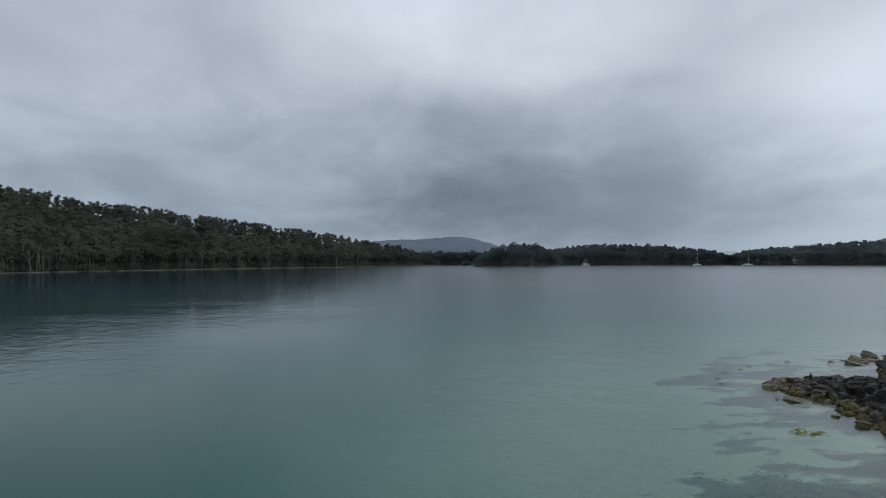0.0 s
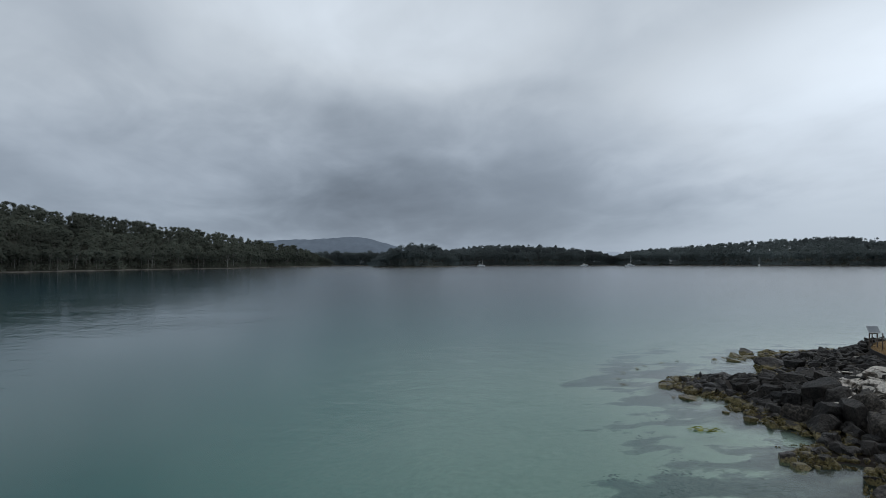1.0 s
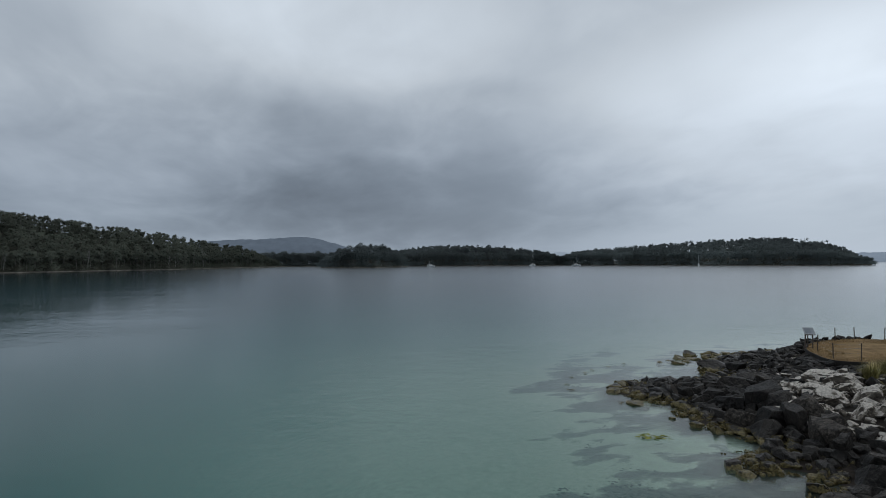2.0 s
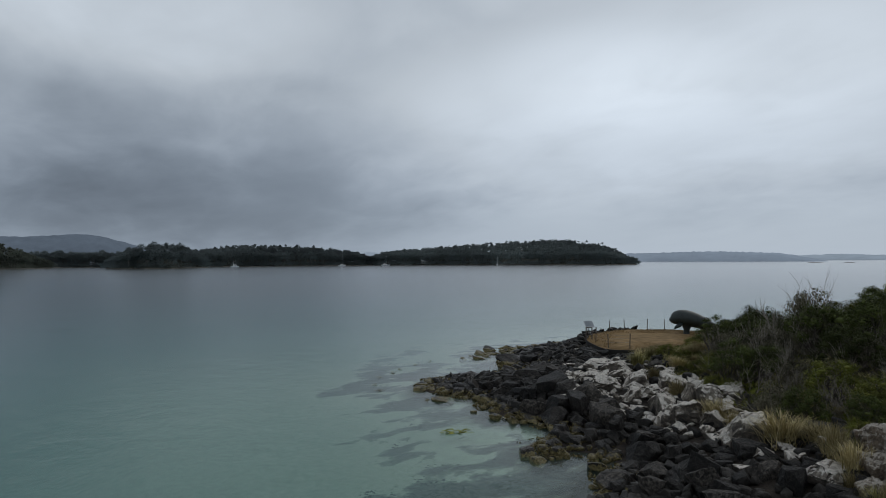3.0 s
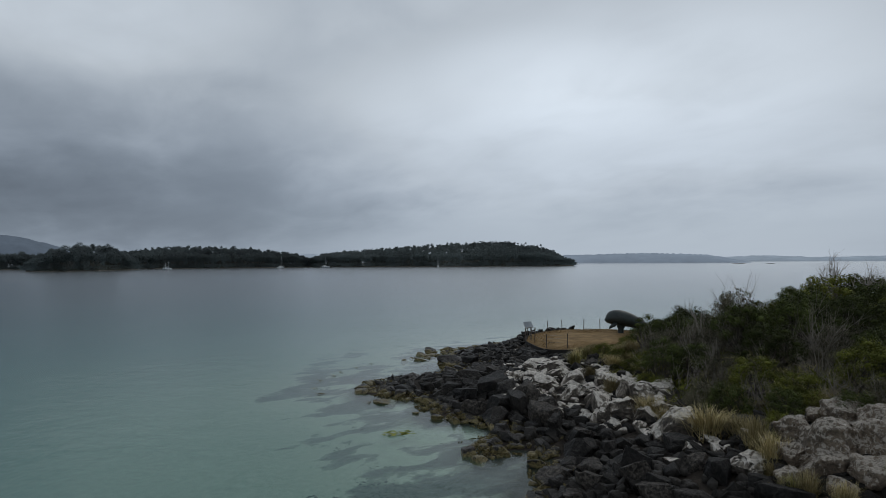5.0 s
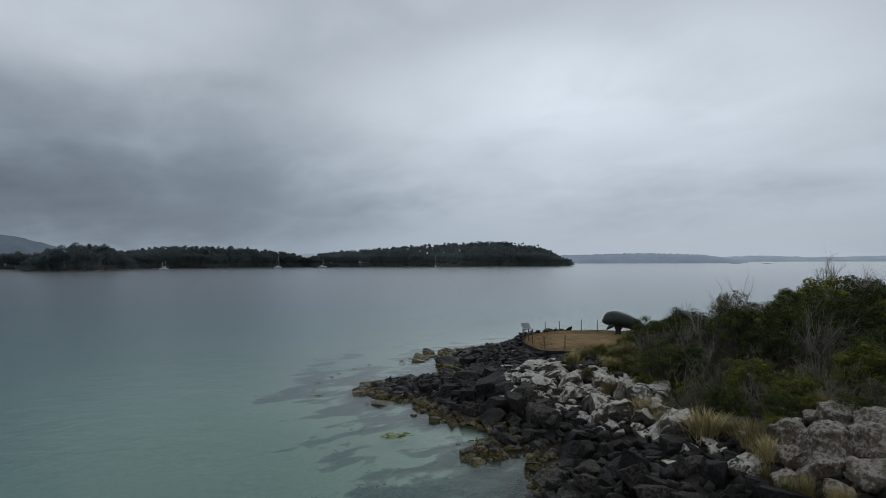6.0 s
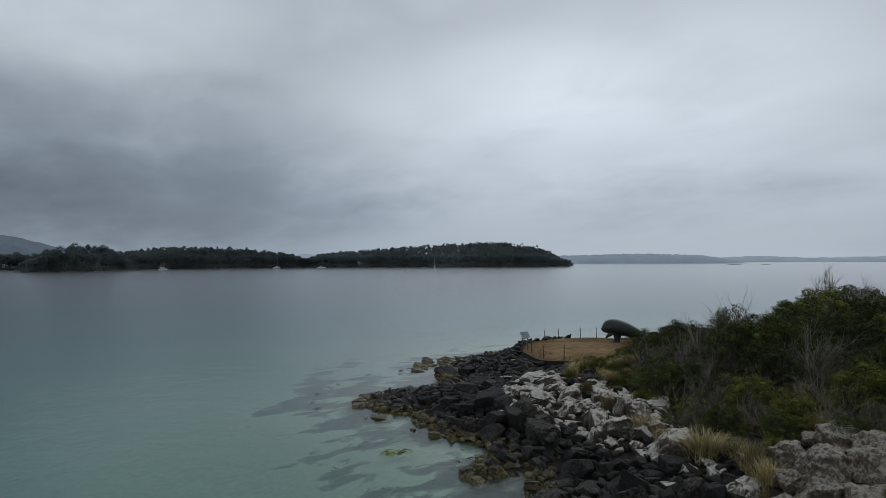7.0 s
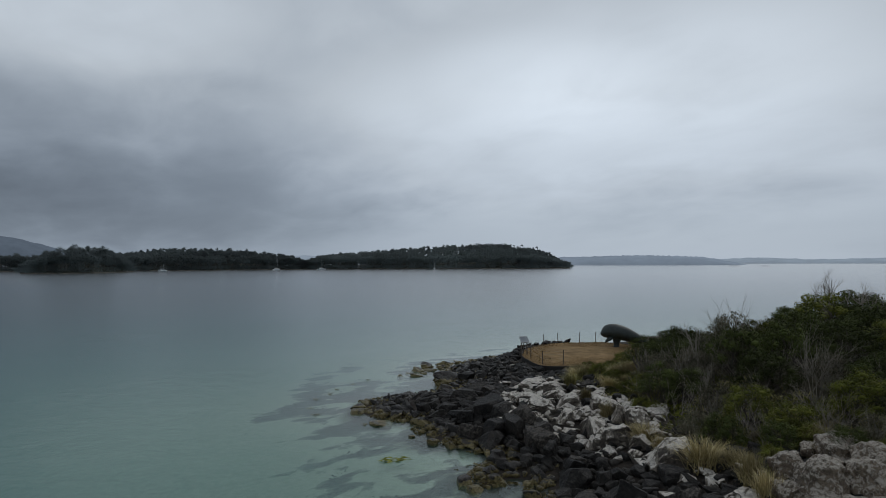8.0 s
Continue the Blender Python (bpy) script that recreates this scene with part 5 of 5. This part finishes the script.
while len(shrubs) < 310 and tries < 40000:
    tries += 1
    x, y = veg_rng.uniform(14, 45), veg_rng.uniform(-3, 34)
    inside = float(signed_distance(np.array([x]), np.array([y]), SCRUB)[0])
    if inside < -0.1 or y < x * 0.14 - 3:
        continue
    if float(signed_distance(np.array([x]), np.array([y]), LAWN)[0]) > -0.35 or float(signed_distance(np.array([x]), np.array([y]), SHORE)[0]) < 3:
        continue
    small = min(1.0, 0.5 + 0.16 * max(inside, 0)) * veg_rng.uniform(0.65, 1.25)
    gap = 0.8 * small + (0.7 if inside > 8 else 0.0)
    if 47.5 < math.degrees(math.atan2(x + 0.4, y - 1.1)) < 53.2 and 24 < math.hypot(x, y) < 46:
        small *= 0.45  # low growth beside the lawn
    if any((x - a) ** 2 + (y - b) ** 2 < (gap + r * 0.4) ** 2 for a, b, r in shrubs):
        continue
    roll = veg_rng.random() + 0.12 * math.sin(x * 0.9) * math.cos(y * 0.7)
    pool = "green" if roll < 0.42 else "dark" if roll < 0.72 else "grey"
    if inside > 9:
        pool = "dark" if roll < 0.7 else "green"
    low_strip = 47.0 < math.degrees(math.atan2(x + 0.4, y - 1.1)) < 54
    if pool == "grey" and (low_strip or float(signed_distance(np.array([x]), np.array([y]), LAWN)[0]) > -3):
        pool = "green"
    kinds = [m for n, m in KINDS if n == pool]
    stems, crown = kinds[int(veg_rng.integers(len(kinds)))] if inside < 8 else FAR_KINDS[(0, 2, 1, 3)[int(veg_rng.integers(4 if pool == "green" else 2))]]
    pool = pool if inside < 8 else "dark"
    small *= 0.5 + 0.5 * float(smooth(0.5, 5.0, -float(signed_distance(np.array([x]), np.array([y]), LAWN)[0])))
    low = 1.0 - 0.5 * float(smooth(26, 36, 0.52 * x + 0.854 * y)) * (inside < 9)
    stand_of("shrub", (("trunk", stems), ("crown", crown)), x, y, small * 1.32, veg_rng.uniform(0.85, 1.15) * low, SHRUB_LABEL[pool], "shrub", "coastal shrubs")
    shrubs.append((x, y, small))
TUFTS = [(16.4, 11.1, 1.25, 0.96), (15.5, 9.3, 0.7, 0.97), (14.9, 8.6, 0.75, 0.84), (17.7, 14.0, 1.12, 0.7), (18.8, 16.5, 0.63, 0.88), (17.2, 13.1, 0.6, 0.67), (14.5, 8.4, 0.5, 0.4), (20.1, 18.6, 0.55, 0.64),
         (21.2, 20.4, 1.06, 0.8), (13.7, 7.6, 0.65, 0.64), (16.6, 10.3, 0.9, 0.6), (23.5, 22.2, 0.9, 0.7), (25.6, 23.8, 1.0, 0.7), (27, 25, 0.8, 0.6), (16.9, 9.4, 0.8, 0.6), (21.5, 18.6, 0.8, 0.6), (13.75, 7.3, 0.5, 0.7), (13.7, 6.6, 0.5, 0.6), (15.9, 8.9, 0.6, 0.6)]
for i, (x, y, w, h) in enumerate(TUFTS):
    stand_of("grass_tussock", (("tuft", TUSSOCKS[i % 5 if i not in (0, 3, 4) else i % 3]),), x, y, w * 1.4, h / 0.8 / w, "straw-coloured tussock of arching grass among the rocks", "grass tussock", "tussocks")
for k in range(46):
    for _ in range(200):
        x, y = veg_rng.uniform(15, 30), veg_rng.uniform(3, 26)
        if -0.7 < float(signed_distance(np.array([x]), np.array([y]), SCRUB)[0]) < 2.5:
            break
    stand_of("grass_tussock", (("tuft", TUSSOCKS[k % 5]),), x, y, veg_rng.uniform(0.55, 1.1), veg_rng.uniform(0.8, 1.3), "straw-coloured tussock of arching grass at the scrub's edge", "grass tussock", "tussocks")



def undergrowth():
    """Low grass, herbs and fallen leaves under and before the shrubs."""
    rng = np.random.default_rng(91)
    n = 26000
    x, y = rng.uniform(14, 36, n), rng.uniform(2, 29, n)
    inside, lawn = signed_distance(x, y, SCRUB), signed_distance(x, y, LAWN)
    drift = np.array([noise.fractal(Vector((a * 0.9, b * 0.9, 1.3)), 0.8, 2.1, 3) for a, b in zip(x, y)])
    keep = (inside > -1.0) & (inside < 4.5) & (lawn < -0.1) & (drift + np.minimum(inside, 0) * 0.5 > -0.25)
    x, y, drift = x[keep], y[keep], drift[keep]
    z = land_height(x, y)
    green = drift > 0.15
    for mask, material, label, tall in ((green, SHRUB_GREEN, "low green herbs at the foot of the scrub", 0.16), (~green, STRAW_GREEN, "short straw-green grass at the foot of the scrub", 0.24)):
        soup = Soup()
        c = np.repeat(np.stack([x[mask], y[mask], z[mask]], 1), 3, 0)
        c = c + rng.normal(size=c.shape) * np.array([0.06, 0.06, 0]) + np.stack([c[:, 0] * 0, c[:, 0] * 0, rng.uniform(0.03, tall, len(c))], 1)
        leaves(soup, c, tall, rng, 0, 1.1, 0.16 if tall > 0.2 else 0.4)
        tagged(new("undergrowth", soup.mesh("undergrowth", [material])), label, "undergrowth", kind="stuff")


undergrowth()

# bare trees on the skyline
for x, y, tall, seed, spread in ((38.8, 16.3, 3.9, 81, 0.6), (38.5, 17.0, 3.1, 82, 0.6), (39.1, 15.2, 3.3, 83, 0.6), (24.0, 15.5, 2.5, 84, 0.6)):
    rng = np.random.default_rng(seed)
    wood = Soup()
    for k in range(2 if seed != 84 else 1):
        d = np.array([rng.normal() * 0.25 + (0.5 if seed == 84 else 0), rng.normal() * 0.25, 1.0])
        branches(wood, (0, 0, -0.1), d / np.linalg.norm(d), tall * 0.46, 0.14, 3, rng, 0, spread, None, 0.24, (1, 4))
    z = float(land_height(np.array([x]), np.array([y]))[0])
    ob = new("dead_tree", wood.mesh("dead_tree", [TWIG]))
    ob.matrix_world = pose(x, y, z)
    tagged(ob, "bare grey dead tree rising above the scrub", "dead tree", "bare trees")


# ---- pale gums along the far shore ----


def pale_gum(form, az, back, tall, seed):
    fine, near, far, height = form
    rng = np.random.default_rng(seed)
    wood = Soup()
    p = np.zeros(3)
    d = np.array([rng.normal() * 0.08, rng.normal() * 0.08, 1.0])
    for k in range(4):
        q = p + d * tall * 0.16
        stick(wood, p, q, 0.19 - 0.03 * k, 0.16 - 0.03 * k, 0, 6)
        if k > 0:
            for _ in range(2):
                e = d + np.array([rng.normal() * 0.7, rng.normal() * 0.4, 0.2])
                branches(wood, q, e / np.linalg.norm(e), tall * 0.25, 0.10, 1, rng, 0, 0.5, None, 0.4, (1, 3))
        p = q
        d = d + np.array([rng.normal() * 0.15, rng.normal() * 0.1, 0])
    dist = float(np.interp(az, fine, near)) + back
    x, y = ring_point(az, dist)
    ob = new("gum_tree", wood.mesh("gum_tree", [DEAD_BARK]))
    ob.matrix_world = pose(x, y, 1.0)
    tagged(ob, "bleached leafless gum tree at the forest's edge", "gum tree", "pale gums")


for i, az in enumerate((-34.9, -34.3, -33.7, -33.2, -32.8, -32.4, -32.0, -31.5, -21.0, -15.5, -9.6, -9.1, -6.9)):
    pale_gum(hill_west, az, 3.0 + i % 3, 8.5 + (i * 7) % 5, 500 + i)

# ---- boats ----


def yacht(az, d, long, tall, heading, masts=((0.05, 1.0),), cabin=0.55, motor=False):
    x, y = ring_point(az, d)
    root = thing("yacht", pose(x, y, 0, 0, 0, heading), "white motor cruiser with two short masts at its mooring" if motor else "white sailing yacht with bare mast at its mooring", "yacht", "moored yachts")
    bm = bmesh.new()
    rows = []
    for s in np.linspace(-0.5, 0.5, 9):
        w = long * 0.15 * math.sqrt(max(0.02, 1 - max(0, s * 2) ** 2.2)) * (0.86 if s < -0.45 else 1)
        sheer = 0.95 + 0.5 * max(s, 0) ** 2 * 4 * 0.25
        rows.append([bm.verts.new((s * long, a * w, b)) for a, b in ((-1, sheer), (-0.92, 0.35), (-0.5, -0.25), (0.5, -0.25), (0.92, 0.35), (1, sheer))])
    for p, q in zip(rows, rows[1:]):
        for i in range(5):
            bm.faces.new((p[i], q[i], q[i + 1], p[i + 1]))
        bm.faces.new((p[5], q[5], q[0], p[0]))
    bm.faces.new(rows[0])
    bm.faces.new(rows[-1][::-1])
    part("hull", bm, HULL, root)
    bm = bmesh.new()
    box(bm, 0, 0, 0.12, long * 0.86, long * 0.285, 0.12, bevel=0.03)
    part("boot_stripe", bm, HULL_BLUE, root, "navy boot stripe")
    bm = bmesh.new()
    high = 1.2 if motor else 0.6
    box(bm, -0.04 * long, 0, 0.95 + high / 2, long * 0.42, long * 0.18, high, bevel=0.12)
    house = part("cabin", bm, HULL, root)
    for s in (-1, 1):
        bm = bmesh.new()
        box(bm, -0.04 * long, s * long * 0.091, 0.95 + high * 0.62, long * 0.3, 0.02, high * 0.3)
        part("window", bm, GLASS_DARK, house, "dark cabin windows")
    for at, k in masts:
        soup = Soup()
        stick(soup, (at * long, 0, 0.9), (at * long, 0, tall * k), 0.07, 0.05, 0, 8)
        mast = part("mast", soup.mesh("mast", [ALLOY]), None, root)
        soup = Soup()
        stick(soup, (at * long, 0, 1.9), (at * long - long * 0.36 * k, 0, 1.95), 0.12, 0.10, 0, 8)
        part("boom", soup.mesh("boom", [HULL]), None, root, "boom with furled white sail")
        soup = Soup()
        for ex, ey in ((0.48, 0), (-0.48, 0), (at, 0.14), (at, -0.14)):
            stick(soup, (at * long, 0, tall * k * 0.98), (ex * long, ey * long, 1.0), 0.015, 0.015, 0, 3)
        part("rigging", soup.mesh("rigging", [ALLOY]), None, mast)


yacht(12.78, 525, 6.6, 6.2, 10, ((0.12, 1.0), (-0.2, 0.8)), motor=True)
yacht(21.98, 570, 9.5, 10.5, 35)
yacht(25.83, 575, 8.5, 9.5, 5)
yacht(35.95, 585, 5.0, 9.5, 60)


def cottage(az, d, z, wide, turn):
    x, y = ring_point(az, d)
    root = thing("cottage", pose(x, y, z, 0, 0, turn), "small cream weatherboard cottage among far trees", "house", "far cottages")
    bm = bmesh.new()
    box(bm, 0, 0, 1.4, wide, 5, 2.8, bevel=0.05)
    part("wall", bm, CLADDING, root)
    bm = bmesh.new()
    a = [bm.verts.new(p) for p in ((-wide / 2 - 0.4, -3, 2.7), (wide / 2 + 0.4, -3, 2.7), (wide / 2 + 0.4, 3, 2.7), (-wide / 2 - 0.4, 3, 2.7), (-wide / 2 - 0.4, 0, 4.4), (wide / 2 + 0.4, 0, 4.4))]
    for f in ((0, 1, 5, 4), (2, 3, 4, 5), (0, 4, 3), (1, 2, 5), (0, 3, 2, 1)):
        bm.faces.new([a[i] for i in f])
    part("roof", bm, IRON, root, "grey iron roof")
    for k in (-0.25, 0.25):
        bm = bmesh.new()
        box(bm, k * wide, -2.52, 1.5, 1.3, 0.06, 1.1)
        part("window", bm, GLASS_DARK, root)


cottage(29.4, 614, 1.2, 7, -20)
cottage(33.9, 650, 4.5, 9, -35)

# ---- weed ----


def kelp_bed(x, y, long, wide, turn, seed, z=-0.22, material=KELP, name="kelp_bed", label="brown kelp bed waving just under the surface", dense=55, frond=0.42):
    """Flat fronds lying over one another in a ragged patch."""
    rng = np.random.default_rng(seed)
    n = int(dense * long * wide)
    a, r = rng.uniform(0, 6.28, n), np.sqrt(rng.uniform(0, 1, n))
    k = 1 + 0.3 * np.sin(a * 3 + seed) + 0.18 * np.sin(a * 7 + seed * 2)
    px, py = r * k * np.cos(a) * long / 2, r * k * np.sin(a) * wide / 2
    soup = Soup()
    d = np.stack([np.cos(rng.normal(size=n) * 0.5), np.sin(rng.normal(size=n) * 0.5), rng.normal(size=n) * 0.10], 1)
    side = np.stack([-d[:, 1], d[:, 0], rng.normal(size=n) * 0.2], 1)
    c = np.stack([px, py, rng.uniform(-0.06, 0.06, n)], 1)
    ln, w = (frond * rng.uniform(0.5, 1.3, n))[:, None], (frond * 0.2 * rng.uniform(0.6, 1.5, n))[:, None]
    v = np.stack([c - d * ln, c - d * ln * 0.3 + side * w, c + d * ln * 0.5 + side * w * 0.8, c + d * ln, c + d * ln * 0.4 - side * w, c - d * ln * 0.4 - side * w * 0.9], 1).reshape(-1, 3)
    soup.add(v, np.arange(n)[:, None] * 6 + np.arange(6)[None])
    ob = new(name, soup.mesh(name, [material]))
    ob.matrix_world = pose(x, y, z, 0, 0, turn)
    tagged(ob, label, "seaweed", "weed beds")


def weed_meadow():
    """Loose fronds that rise from the hearts of the weed beds."""
    rng = np.random.default_rng(31)
    step = 0.04
    xs, ys = np.meshgrid(np.arange(4, 28, step), np.arange(8, 46, step))
    xs, ys = (xs + rng.uniform(-0.05, 0.05, xs.shape)).ravel(), (ys + rng.uniform(-0.05, 0.05, ys.shape)).ravel()
    d = signed_distance(xs, ys, SHORE)
    near = (d < 0.3) & (d > -9)
    xs, ys = xs[near], ys[near]
    thick = weed_growth(xs, ys)
    here = (thick > 1.0) & (rng.random(len(xs)) < 0.12)
    xs, ys, thick = xs[here], ys[here], np.clip(thick[here], 0, 1)
    n = len(xs)
    soup = Soup()
    c = np.stack([xs, ys, rng.uniform(-0.26, -0.12, n)], 1)
    a = rng.uniform(0, 6.28, n)
    k = (0.5 + 0.5 * thick) * rng.uniform(0.5, 1.5, n)
    u = np.stack([np.cos(a), np.sin(a), rng.normal(size=n) * 0.08], 1) * (0.052 * k)[:, None]
    w = np.stack([-np.sin(a), np.cos(a), rng.normal(size=n) * 0.12], 1) * (0.031 * k)[:, None]
    v = np.stack([c - u, c - u * 0.3 + w, c + u * 0.5 + w * 0.8, c + u, c + u * 0.4 - w, c - u * 0.4 - w * 0.9], 1)
    soup.add(v.reshape(-1, 3), np.arange(n)[:, None] * 6 + np.arange(6)[None])
    tagged(new("weed_meadow", soup.mesh("weed_meadow", [KELP])), "brown seaweed swaying under the clear shallows", "seaweed", kind="stuff")


weed_meadow()
kelp_bed(11.5, 19.9, 0.95, 0.34, -20, 950, 0.03, KELP_LIME, "sea_lettuce", "bright yellow-green sea lettuce on a rock awash", 260, 0.12)
for i, (x, y) in enumerate(((13.6, 30.6), (14.8, 31.4), (15.6, 32.2), (12.6, 29.0), (12.2, 27.6), (18.3, 33.6), (13.1, 24.8), (17, 33))):
    kelp_bed(x, y, 0.34, 0.22, 40 * i, 970 + i, 0.0, ROCKWEED, "floating_weed", "clump of brown weed breaking the surface", 500, 0.07)
